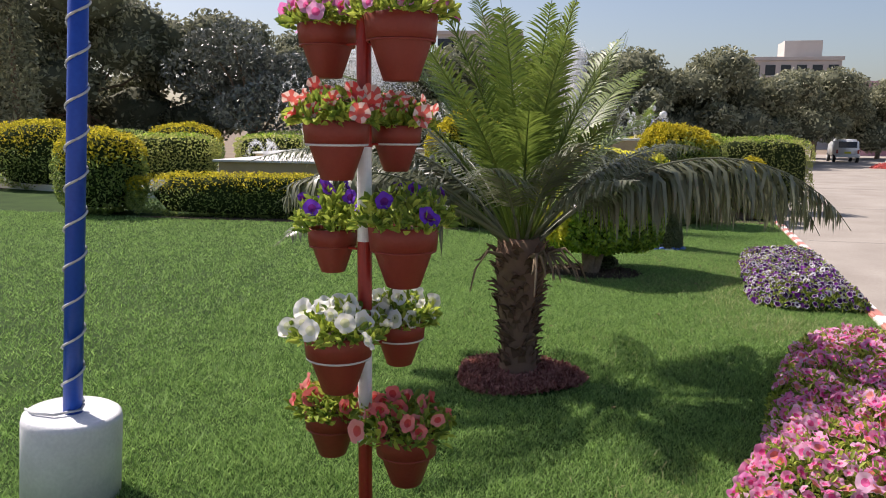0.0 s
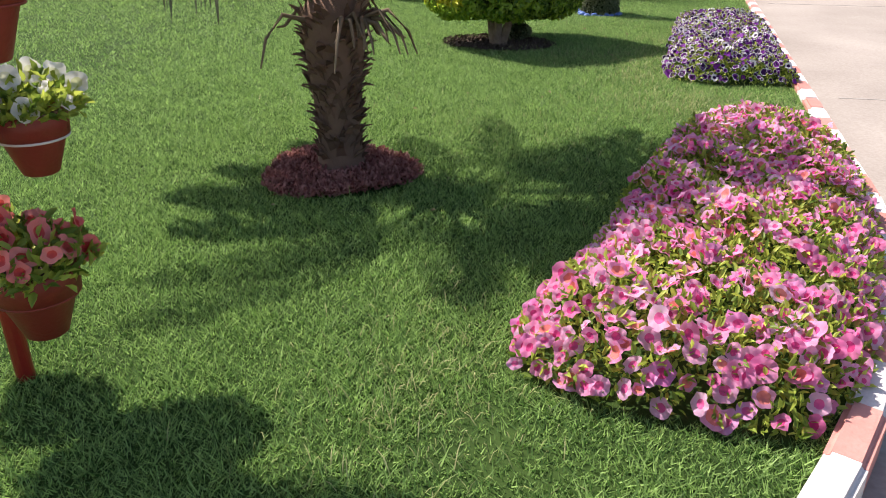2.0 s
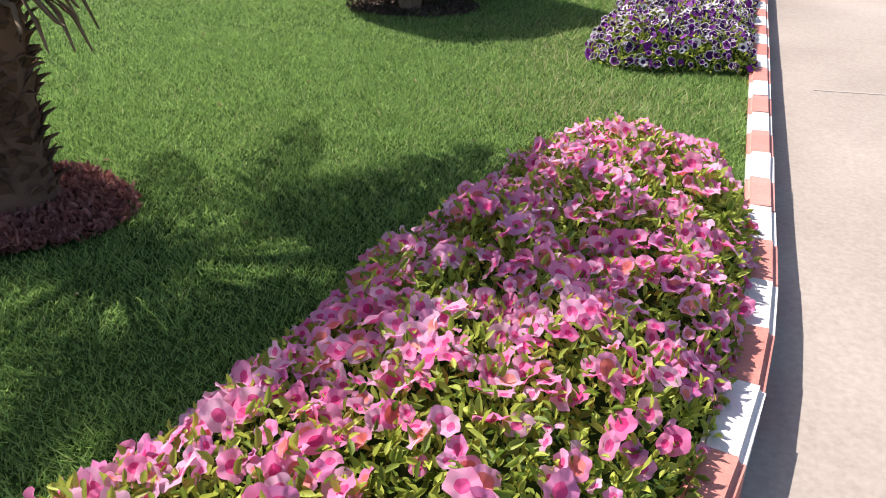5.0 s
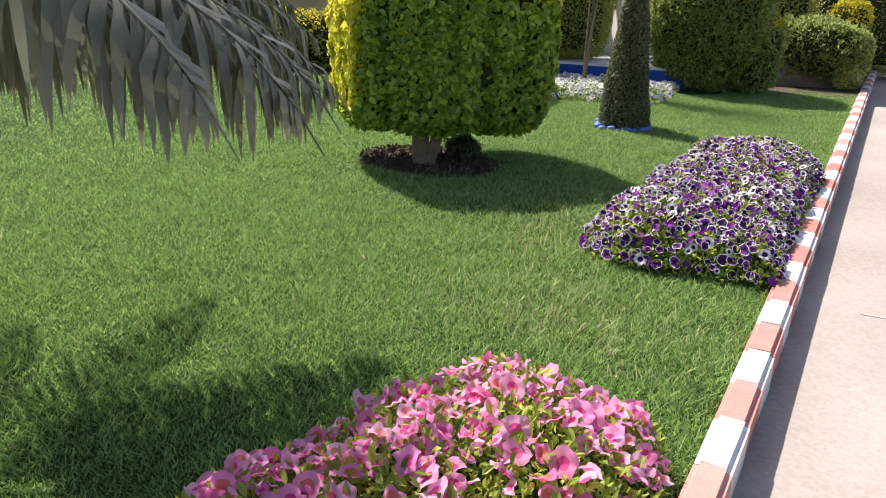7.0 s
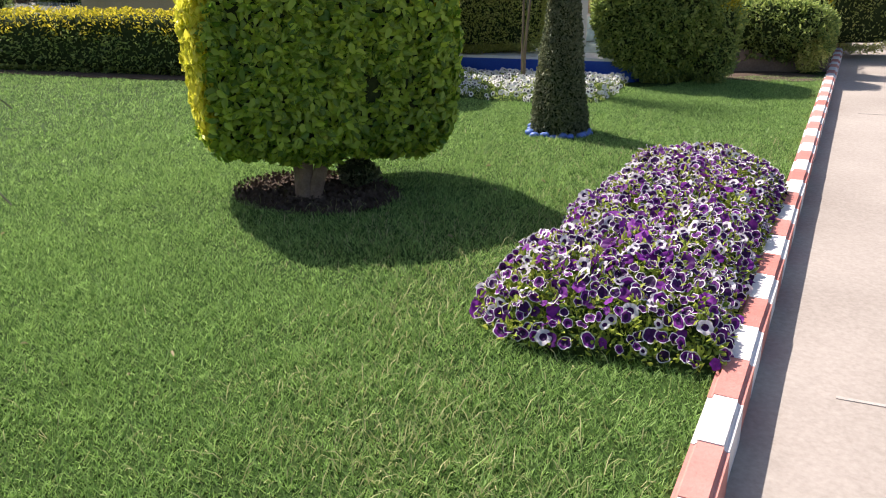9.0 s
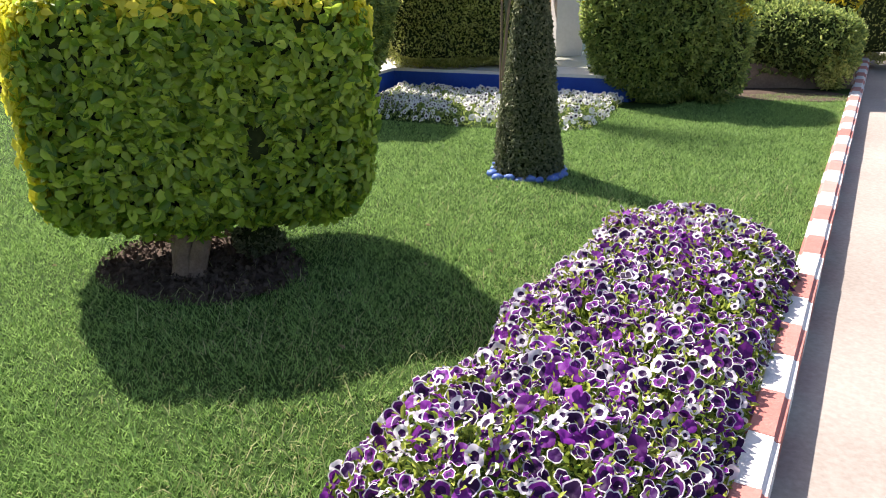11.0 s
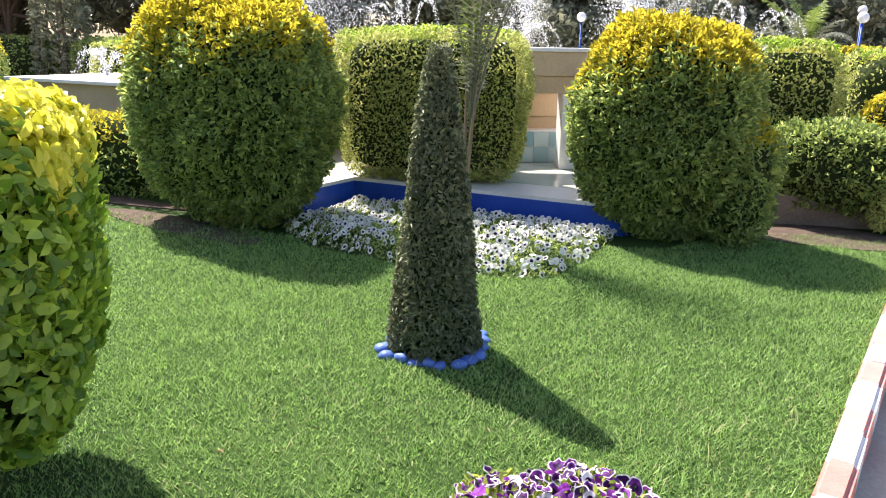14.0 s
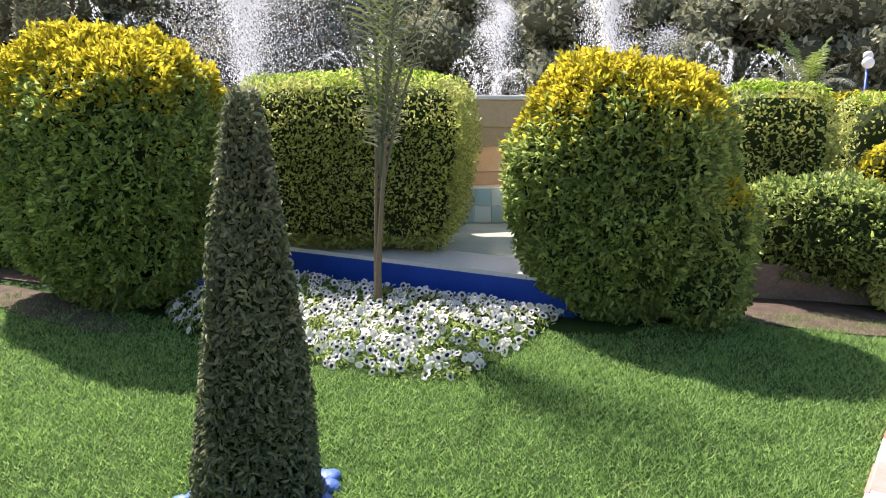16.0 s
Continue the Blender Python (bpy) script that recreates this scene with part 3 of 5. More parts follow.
def kerb_pieces():
    dist = [0.0]
    for a, b in zip(LINE, LINE[1:]):
        dist.append(dist[-1] + (b - a).length)
    dist = np.array(dist)
    xs, ys = np.array([p.x for p in LINE]), np.array([p.y for p in LINE])
    s = (26 - 4.725) % 0.625 - 0.625
    white = True
    shared = {}
    while s < dist[-1] - 0.4:
        ln = 0.315 if white else 0.31
        if s > 0:
            mid = s + ln / 2
            x, y = np.interp(mid, dist, xs), np.interp(mid, dist, ys)
            x2, y2 = np.interp(mid + 0.03, dist, xs), np.interp(mid + 0.03, dist, ys)
            ang = math.degrees(math.atan2(y2 - y, x2 - x)) + 90
            key = (white, int(rng.integers(0, 5)))
            if key not in shared:
                bm = box(0.125, ln - 0.003, 0.19, 0.0, z0=-0.14)
                top = [e for e in bm.edges if all(v.co.z > 0 for v in e.verts) and abs(e.verts[0].co.x - e.verts[1].co.x) < 0.01]
                bmesh.ops.bevel(bm, geom=top, offset=0.02, segments=3, affect='EDGES')
                for v in bm.verts:
                    v.co += Vector((noise.noise(v.co * 9 + Vector((key[1] * 7, 0, 0))) * 0.006, 0, noise.noise(v.co * 8 + Vector((0, key[1] * 5, 0))) * 0.005))
                shared[key] = from_bm("kerb_stone", bm, KERB_WHITE if white else KERB_RED)
            c = math.radians(ang)
            part("kerb_stone", shared[key], kerb, at=pose(x - 0.0625 * math.cos(c), y - 0.0625 * math.sin(c), 0, 0, 0, ang))
        s += ln
        white = not white


kerb_pieces()

# ---- palm ----
def frond(length, droop, rise, twist, seed, material, leaf_len=0.30, pairs=46, hang=0.3, first=0.16, broad=0.010):
    """A feather frond along +x from its base: a thin bent rib with two rows of narrow leaflets."""
    r = np.random.default_rng(seed)
    n = 18
    s = np.linspace(0, 1, n)
    ang = math.radians(rise) - math.radians(droop) * s ** 1.5
    step_len = length / (n - 1)
    x = np.concatenate([[0], np.cumsum(np.cos(ang[:-1]) * step_len)])
    z = np.concatenate([[0], np.cumsum(np.sin(ang[:-1]) * step_len)])
    y = twist * s ** 2 * length
    rib = np.stack([x, y, z], 1)
    v, q = tube([tuple(p) for p in rib], list(0.015 * (1 - 0.85 * s)), 5)
    verts, faces = [v], [np.concatenate([q[:, [0, 1, 2]], q[:, [0, 2, 3]]])]
    base = len(v)
    for side in (1, -1):
        u = np.linspace(first, 0.99, pairs) + r.uniform(-0.004, 0.004, pairs)
        p = np.stack([np.interp(u, s, rib[:, k]) for k in range(3)], 1)
        d = unit(np.stack([np.interp(u, s, np.gradient(rib[:, k])) for k in range(3)], 1))
        up = unit(np.cross(np.cross(d, [0, 0, 1]) + 1e-6, d))
        out = np.cross(d, up) * side
        ln = leaf_len * np.sin(np.clip(u * 1.05, 0, 1) * math.pi) ** 0.5 * r.uniform(0.68, 1.12, pairs)
        w1 = unit(d * 0.62 + out * 0.8 + up * 0.15 + np.array([0, 0, -0.25 * hang]) + r.normal(size=(pairs, 3)) * (0.06 + 0.06 * hang))
        w2 = unit(w1 + np.array([0, 0, -1.1 * hang]) + r.normal(size=(pairs, 3)) * 0.12 * hang)
        w3 = unit(w2 + np.array([0, 0, -1.3 * hang]))
        wide = unit(np.cross(w1, up)) * broad
        a = p
        b = p + w1 * (ln * 0.4)[:, None]
        c = b + w2 * (ln * 0.35)[:, None]
        e = c + w3 * (ln * 0.28)[:, None]
        vv = np.stack([a - wide * 0.5, a + wide * 0.5, b - wide, b + wide, c - wide * 0.8, c + wide * 0.8, e], 1).reshape(-1, 3)
        i = base + np.arange(pairs)[:, None] * 7
        ff = np.concatenate([i + [0, 1, 3], i + [0, 3, 2], i + [2, 3, 5], i + [2, 5, 4], i + [4, 5, 6]], 1).reshape(-1, 3)
        verts.append(vv)
        faces.append(ff)
        base += len(vv)
    return raw_mesh("frond", np.concatenate(verts), np.concatenate(faces), [material])


def feather_palm():
    ob = thing("palm", (-3.05, 1.9, 0), "short feather palm with shaggy trunk in a red-leaved ring", "palm tree")
    bm = lathe([(0.16, -0.03), (0.145, 0.05), (0.12, 0.25), (0.145, 0.5), (0.17, 0.75), (0.18, 0.92), (0.13, 1.02)], 22)
    for v in bm.verts:
        v.co += Vector((noise.noise(v.co * 11), noise.noise(v.co * 12 + Vector((3, 0, 0))), 0)) * 0.012
    part("trunk", from_bm("trunk", bm, PALM_BARK, True), ob, "brown fibrous trunk")
    scales = []
    for k in range(4):
        bm = bmesh.new()
        w, h = 0.035 + 0.006 * k, 0.075 + 0.01 * k
        pts = [(-w, 0, 0), (w, 0, 0), (w * 0.55, 0.028, h * 0.7), (0.1 * w, 0.055 + 0.012 * k, h * 1.15), (-w * 0.55, 0.028, h * 0.7)]
        f = [bm.verts.new(p) for p in pts]
        b = [bm.verts.new((p[0] * 0.8, p[1] - 0.02, p[2])) for p in pts]
        bm.faces.new(f)
        bm.faces.new(b[::-1])
        for i in range(5):
            bm.faces.new((f[i], b[i], b[(i + 1) % 5], f[(i + 1) % 5]))
        bmesh.ops.recalc_face_normals(bm, faces=bm.faces[:])
        scales.append(from_bm("leaf_base", bm, PALM_BARK))
    for i in range(270):
        z = 0.1 + 0.86 * (i / 270)
        a = i * 2.39996 + rng.uniform(-0.45, 0.45)
        r = np.interp(z, [0.05, 0.25, 0.5, 0.75, 0.92], [0.145, 0.12, 0.145, 0.17, 0.18]) - 0.004
        m = pose(r * math.cos(a), r * math.sin(a), z, rng.uniform(-34, 10) - (8 if z > 0.5 else -8), rng.uniform(-30, 30), math.degrees(a) - 90) @ Matrix.Diagonal((rng.uniform(0.5, 0.9), rng.uniform(0.3, 0.85), rng.uniform(0.45, 0.9), 1))
        part("leaf_base", scales[i % 4], ob, at=m)
    for i in range(34):
        u = i / 34
        a = i * 137.5 + 20
        old = u > 0.62
        rise = 88 - 58 * u + rng.uniform(-4, 4)
        droop = 22 + 50 * u + rng.uniform(-8, 8)
        ln = 1.85 + 0.15 * u + rng.uniform(-0.15, 0.15)
        if math.cos(math.radians(a + 48)) > 0.7 and u > 0.3:
            ln *= 0.8
        if math.cos(math.radians(a + 45)) > 0.3:
            ln, rise, droop = ln * (1.0 - 0.28 * min(1, u * 2.5)), min(86, rise + 10), droop * 0.8
        me = frond(ln, droop, rise, rng.uniform(-0.06, 0.06), 100 + i, PALM_GREY if old else PALM_GREEN, 0.26 if not old else 0.31, 74, 0.12 + (0.5 * u if old else 0.05), 0.33, 0.0062)
        part("frond", me, ob, "grey-green arching feather frond" if old else "fresh green upright feather frond", at=pose(0.06 * math.cos(math.radians(a)), 0.06 * math.sin(math.radians(a)), 0.97, 0, 0, a))
    for i, (a, rise, droop, ln) in enumerate([(3, 46, 110, 2.42), (12, 45, 114, 2.38), (24, 44, 112, 2.3), (41, 41, 108, 2.25), (50, 44, 102, 2.2), (60, 44, 92, 2.15), (72, 46, 84, 2.1), (150, 44, 82, 1.9), (172, 42, 80, 1.95), (190, 40, 84, 1.9), (208, 42, 76, 1.8), (165, 50, 74, 1.8)]):
        me = frond(ln, droop, rise, rng.uniform(-0.05, 0.05), 200 + i, PALM_GREY, 0.50, 78, 2.4, 0.30, 0.0135)
        part("frond", me, ob, "grey-green drooping feather frond", at=pose(0.08 * math.cos(math.radians(a)), 0.08 * math.sin(math.radians(a)), 0.95, 0, 0, a))
    for i in range(26):
        a = rng.uniform(-60, 70) if i < 17 else rng.uniform(0, 360)
        r0, ln = 0.15, rng.uniform(0.12, 0.36)
        c, s = math.cos(math.radians(a)), math.sin(math.radians(a))
        up = rng.uniform(-0.02, 0.08)
        cu = rng.uniform(-0.15, 0.15)
        path = [(r0 * c, r0 * s, 0.9), ((r0 + ln * 0.5) * c - cu * 0.2 * s, (r0 + ln * 0.5) * s + cu * 0.2 * c, 0.91 + up), ((r0 + ln * 0.85) * c - cu * 0.7 * s, (r0 + ln * 0.85) * s + cu * 0.7 * c, 0.85 + up * 0.4 - ln * 0.1), ((r0 + ln) * c - cu * s, (r0 + ln) * s + cu * c, 0.86 - ln * rng.uniform(0.1, 0.6))]
        v, q = tube(path, [0.016, 0.012, 0.009, 0.004], 6)
        part("dry_stalk", raw_mesh("dry_stalk", v, q, [PALM_DRY], smooth=True), ob, "curled dry brown stalk")
    cover = thing("ground_cover", (-3.05, 1.86, 0), "ring of low dark red ground cover round the palm", "plant", kind="stuff")
    n = 6000
    r, a = 0.46 * np.sqrt(rng.uniform(0.06, 1, n)), rng.uniform(0, 2 * math.pi, n)
    r = r * (1 + 0.1 * np.sin(3 * a + 1))
    h = 0.055 * (1 - (r / 0.56) ** 4)
    v, f = leaves(np.stack([r * np.cos(a), r * np.sin(a), h * rng.uniform(0.2, 1, n)], 1), unit(np.stack([rng.normal(size=n) * 0.5, rng.normal(size=n) * 0.5, np.ones(n)], 1)), 0.035, 0.45, 0.6)
    part("small_leaves", raw_mesh("small_leaves", v, f, [LEAF_RED]), cover, kind="stuff")


feather_palm()


def young_palm():
    ob = thing("young_palm", (-3.44, 11.15, 0), "slender young palm with upright arching fronds among pansies", "palm tree")
    for k, (lx, ly) in enumerate([(0.05, 0.02), (-0.04, 0.03), (0.10, -0.03)]):
        v, q = tube([(0.012 * k, 0, 0), (0.01 + lx * 0.2, ly * 0.2, 0.4), (0.02 + lx * 0.6, ly * 0.6, 0.9), (0.03 + lx, ly, 1.35)], [0.026, 0.021, 0.015, 0.010], 8)
        part("stem", raw_mesh("stem", v, q, [PALM_DRY if k else PALM_GREEN], smooth=True), ob, "green-brown slender stem")
    for i, (a, rise, droop, ln) in enumerate([(20, 88, 16, 2.5), (160, 87, 22, 2.3), (95, 86, 26, 2.3), (300, 85, 30, 2.1), (230, 84, 40, 1.9), (0, 82, 46, 1.9), (60, 87, 20, 2.6), (330, 82, 40, 2.2), (20, 80, 48, 2.2)]):
        me = frond(ln, droop, rise, rng.uniform(-0.05, 0.05), 300 + i, PALM_GREEN if i < 3 else PALM_GREY, 0.28, 40, 0.35, 0.14, 0.0062)
        part("frond", me, ob, "thin green feather frond", at=pose(0.05, 0.01, 1.15 - 0.03 * i, 0, 0, a))


young_palm()


# ---- flowers ----
def petal(name, c1, c2, translucent=0.3, vary=0.7):
    return mat(name, c1, c2, 0.55, scale=30, fine=160, vary=vary, translucent=translucent, spec=0.2)


PINK = petal("pink_petal", (0.92, 0.22, 0.51), (0.97, 0.64, 0.85), 0.58)
PINK_THROAT = petal("deep_pink_throat", (0.72, 0.045, 0.24), (0.9, 0.16, 0.42), 0.45)
PURPLE = petal("purple_petal", (0.05, 0.008, 0.085), (0.24, 0.03, 0.33))
PURPLE_DARK = petal("dark_purple_throat", (0.02, 0.006, 0.035), (0.06, 0.012, 0.11))
WHITE_EDGE = petal("white_petal", (0.76, 0.75, 0.69), (0.89, 0.88, 0.83))
WHITE_THROAT = petal("cream_throat", (0.62, 0.64, 0.34), (0.82, 0.82, 0.62))
LAVENDER_EDGE = petal("lavender_white_edge", (0.58, 0.53, 0.60), (0.88, 0.86, 0.86))
VIOLET = petal("violet_petal", (0.10, 0.03, 0.42), (0.22, 0.06, 0.60))
CORAL = petal("coral_petal", (0.72, 0.14, 0.13), (0.88, 0.34, 0.30))
CORAL_THROAT = petal("red_coral_throat", (0.60, 0.05, 0.05), (0.75, 0.12, 0.10))
PEACH = petal("peach_petal", (0.85, 0.50, 0.42), (0.90, 0.72, 0.64))
STRIPE = petal("red_stripe_petal", (0.72, 0.07, 0.06), (0.82, 0.2, 0.16))
MAUVE = petal("mauve_petal", (0.72, 0.18, 0.48), (0.88, 0.42, 0.68), 0.45)
BLACK_EYE = petal("black_eye", (0.02, 0.01, 0.03), (0.05, 0.03, 0.06))
YELLOW_EYE = petal("yellow_eye", (0.7, 0.55, 0.05), (0.8, 0.65, 0.1))


def petunia(mats, r=1.0, throat=0.45, edge=None, depth=0.45, seed=0, stripes=False):
    """A funnel flower with five ruffled lobes; mats: petal, throat, and perhaps an edging."""
    q = np.random.default_rng(seed)
    n = 20
    a = np.arange(n) * 2 * math.pi / n
    lobe = 1 - 0.13 * np.abs(np.cos(2.5 * a)) ** 3
    ruff = 0.11 * np.sin(5 * a + q.uniform(0, 6)) + 0.07 * q.normal(size=n) + 0.15 * np.sin(2 * a + q.uniform(0, 6)) * q.uniform(0, 1)
    ring_r = [0.16, throat, 0.84 if len(mats) > 2 else 0.76, 1.0]
    verts, tris, idx = [np.array([[0, 0, -depth]])], [], []
    for k, rr in enumerate(ring_r):
        rad = rr * (1 + (lobe - 1) * rr)
        z = -depth * (1 - rr) ** 1.6 + ruff * rr ** 2 - 0.10 * max(0, rr - 0.7)
        verts.append(np.stack([rad * np.cos(a), rad * np.sin(a), z * np.ones(n)], 1))
    v = np.concatenate(verts) * r
    for i in range(n):
        j = (i + 1) % n
        tris.append((0, 1 + i, 1 + j))
        idx.append(1)
        for k in range(3):
            p0, p1, p2, p3 = 1 + k * n + i, 1 + k * n + j, 1 + (k + 1) * n + j, 1 + (k + 1) * n + i
            tris += [(p0, p3, p2), (p0, p2, p1)]
            m = 1 if k == 0 else (2 if k == 2 and len(mats) > 2 else 0)
            if stripes and i % 4 < 2 and k > 0:
                m = 1
            idx += [m, m]
    return v, np.array(tris), np.array(idx)


def joined(models, poses):
    """One mesh's arrays from many posed copies of a few flower models."""
    vs, fs, ids, base = [], [], [], 0
    for i, m in enumerate(poses):
        v, f, ix = models[i % len(models)]
        m = np.array(m)
        vs.append(v @ m[:3, :3].T + m[:3, 3])
        fs.append(f + base)
        ids.append(ix)
        base += len(v)
    return np.concatenate(vs), np.concatenate(fs), np.concatenate(ids)


def flower_pose(p, nrm, size):
    z = Vector(nrm).normalized()
    m = z.to_track_quat('Z', 'Y').to_matrix().to_4x4() @ Matrix.Rotation(rng.uniform(0, 6.28), 4, 'Z')
    return Matrix.Translation([float(c) for c in p]) @ m @ Matrix.Diagonal((size * rng.uniform(0.82, 1.12), size * rng.uniform(0.7, 1.0), size, 1))


def inside(px, py, poly):
    x, y = np.array([p[0] for p in poly]), np.array([p[1] for p in poly])
    hit = np.zeros(len(px), bool)
    dist = np.full(len(px), 9.0)
    for i in range(len(poly)):
        x0, y0, x1, y1 = x[i - 1], y[i - 1], x[i], y[i]
        cross = ((y0 > py) != (y1 > py)) & (px < (x1 - x0) * (py - y0) / (y1 - y0 + 1e-12) + x0)
        hit ^= cross
        t = np.clip(((px - x0) * (x1 - x0) + (py - y0) * (y1 - y0)) / ((x1 - x0) ** 2 + (y1 - y0) ** 2), 0, 1)
        dist = np.minimum(dist, np.hypot(px - x0 - t * (x1 - x0), py - y0 - t * (y1 - y0)))
    return hit, dist


def scatter(poly, n, gap=0.0):
    """Points over an outline, kept apart by gap, with their distance to its edge."""
    xs, ys = [p[0] for p in poly], [p[1] for p in poly]
    px, py = rng.uniform(min(xs), max(xs), n * 6), rng.uniform(min(ys), max(ys), n * 6)
    ok, d = inside(px, py, poly)
    px, py, d = px[ok], py[ok], d[ok]
    if gap:
        cells, keep = {}, []
        for i in range(len(px)):
            c = (int(px[i] / gap), int(py[i] / gap))
            near = [cells[k] for k in ((c[0] + a, c[1] + b) for a in (-1, 0, 1) for b in (-1, 0, 1)) if k in cells]
            if all((px[i] - px[j]) ** 2 + (py[i] - py[j]) ** 2 > gap * gap for j in near):
                cells[c] = i
                keep.append(i)
        px, py, d = px[keep], py[keep], d[keep]
    return px[:n], py[:n], d[:n]


def mound(px, py, d, high, seed):
    wave = 0.5 + 0.25 * np.sin(px * 5 + seed) * np.sin(py * 4 + seed) + 0.25 * np.sin(px * 11 + py * 9 + seed)
    return high * (1 - np.exp(-(d + 0.015) / 0.10)) * (0.72 + 0.4 * wave)


def bed(name, poly, high, models, mats_of, n, size, gap, label, category, near, seed, leaf_size=0.04, leaf_n=9000, leaf_mat=None, clump=0.42, face=0.0):
    """A flower bed: leafy mound and flowers; near(x, y) orders the flowers, the first 300 of which are single parts."""
    ob = thing(name, (0, 0, 0), label, category)
    lx, ly, ld = scatter(poly, leaf_n)
    lz = mound(lx, ly, ld, high, seed) * np.sqrt(rng.uniform(0.05, 1.22, len(lx)))
    nr = unit(np.stack([rng.normal(size=len(lx)) * 0.6, rng.normal(size=len(lx)) * 0.6, np.ones(len(lx))], 1))
    v, f = leaves(np.stack([lx, ly, lz], 1), nr, leaf_size, 0.4, 0.55)
    part("foliage", raw_mesh("foliage", v, f, [leaf_mat or LEAF_BED]), ob, "green leaves between the flowers", kind="stuff")
    px, py, d = scatter(poly, n, gap)
    pz = mound(px, py, d, high, seed) + rng.uniform(0.0, 0.04, len(px))
    cx, cy = np.mean([p[0] for p in poly]), np.mean([p[1] for p in poly])
    outw = np.stack([px - cx, (py - cy) * 0.5], 1)
    outw = outw / np.maximum(np.linalg.norm(outw, axis=1, keepdims=True), 0.05) * np.exp(-d / 0.12)[:, None]
    nor = np.stack([outw[:, 0] + rng.normal(size=len(px)) * 0.50 - 0.04, outw[:, 1] + rng.normal(size=len(px)) * 0.50 - 0.20 + face, np.full(len(px), 0.75)], 1)
    open_patch = np.sin(px * 13 + 2.1 * np.sin(py * 7 + seed)) * np.sin(py * 12 + 1.7 * np.sin(px * 9)) + 0.35 * rng.normal(size=len(px))
    keep = open_patch < clump
    px, py, pz, nor = px[keep], py[keep], pz[keep], nor[keep]
    order = np.argsort(near(px, py))
    poses = [flower_pose((px[i], py[i], pz[i]), nor[i], size * rng.uniform(0.6, 1.22)) for i in order]
    meshes = [raw_mesh("flower", *m[:2], mats_of[k], m[2], True) for k, m in enumerate(models)]
    for i, m in enumerate(poses[:300]):
        part("flower", meshes[i % len(meshes)], ob, at=m)
    rest = poses[300:]
    if rest:
        groups = {}
        for i, m in enumerate(rest):
            groups.setdefault(i % len(models), []).append(m)
        for k, ms in groups.items():
            v, f, ix = joined([models[k]], ms)
            part("blossom_mass", raw_mesh("blossom_mass", v, f, mats_of[k], ix, True), ob, kind="stuff")
    return ob


PINK_BED = [(-1.62, 0.02), (-1.66, 0.28), (-1.46, 0.98), (-1.36, 1.75), (-1.22, 2.4), (-1.16, 2.75), (-0.98, 3.15), (-0.6, 3.3), (-0.22, 3.15), (-0.09, 2.6), (-0.11, 2.0), (-0.17, 1.4), (-0.29, 0.8), (-0.46, 0.2), (-0.72, -0.12), (-1.08, -0.1), (-1.36, -0.1)]
PURPLE_BED = [(-1.2, 5.0), (-0.94, 4.78), (-0.57, 4.85), (-0.1, 4.92), (-0.12, 6.2), (-0.09, 7.5), (-0.3, 7.9), (-0.65, 8.0), (-0.95, 7.95), (-1.18, 7.6), (-1.14, 7.1), (-1.22, 6.3), (-1.1, 5.95), (-1.24, 5.5)]
WHITE_BED = [(-4.9, 10.35), (-4.24, 10.04), (-3.2, 10.10), (-2.5, 10.26), (-2.2, 10.45), (-2.23, 11.2), (-2.30, 11.98), (-5.0, 11.55)]
pink_models = [petunia([0, 1], throat=0.42, depth=0.30, seed=k) for k in range(5)] + [petunia([0, 1], throat=0.6, seed=9)]
bed("petunia_bed", PINK_BED, 0.30, pink_models, [[PINK, PINK_THROAT]] * 4 + [[MAUVE, PINK_THROAT], [PINK, CORAL]], 1800, 0.041, 0.035, "dense bed of bright pink petunias inside the kerb", "flower bed",
    lambda x, y: np.hypot(x + 0.9, y - 1.0), 1.0, 0.040, 16000, clump=0.38)
pansy = [petunia([0, 1, 2], throat=0.45, depth=0.25, seed=20 + k) for k in range(5)]
bed("purple_petunia_bed", PURPLE_BED, 0.28, pansy, [[PURPLE, PURPLE_DARK, LAVENDER_EDGE], [PURPLE, PURPLE_DARK, LAVENDER_EDGE], [PURPLE, PURPLE, PURPLE], [PURPLE_DARK, PURPLE_DARK, LAVENDER_EDGE], [LAVENDER_EDGE, PURPLE_DARK, LAVENDER_EDGE]], 2300, 0.032, 0.027,
    "dense bed of purple petunias with white edges", "flower bed", lambda x, y: np.hypot(x + 0.6, y - 5.8), 2.0, 0.034, 16000, clump=0.85)
white_models = [petunia([0, 1, 2], throat=0.42, depth=0.12, seed=30 + k) for k in range(3)]
bed("pansy_bed", WHITE_BED, 0.13, white_models, [[WHITE_EDGE, BLACK_EYE, WHITE_EDGE], [WHITE_EDGE, BLACK_EYE, WHITE_EDGE], [WHITE_EDGE, WHITE_THROAT, WHITE_EDGE]], 1700, 0.032, 0.030,
    "bed of white pansies with dark eyes beside the blue wall", "flower bed", lambda x, y: np.hypot(x + 2.6, y - 10.6), 3.0, 0.035, 8000, LEAF_DARK, 0.22, -0.55)

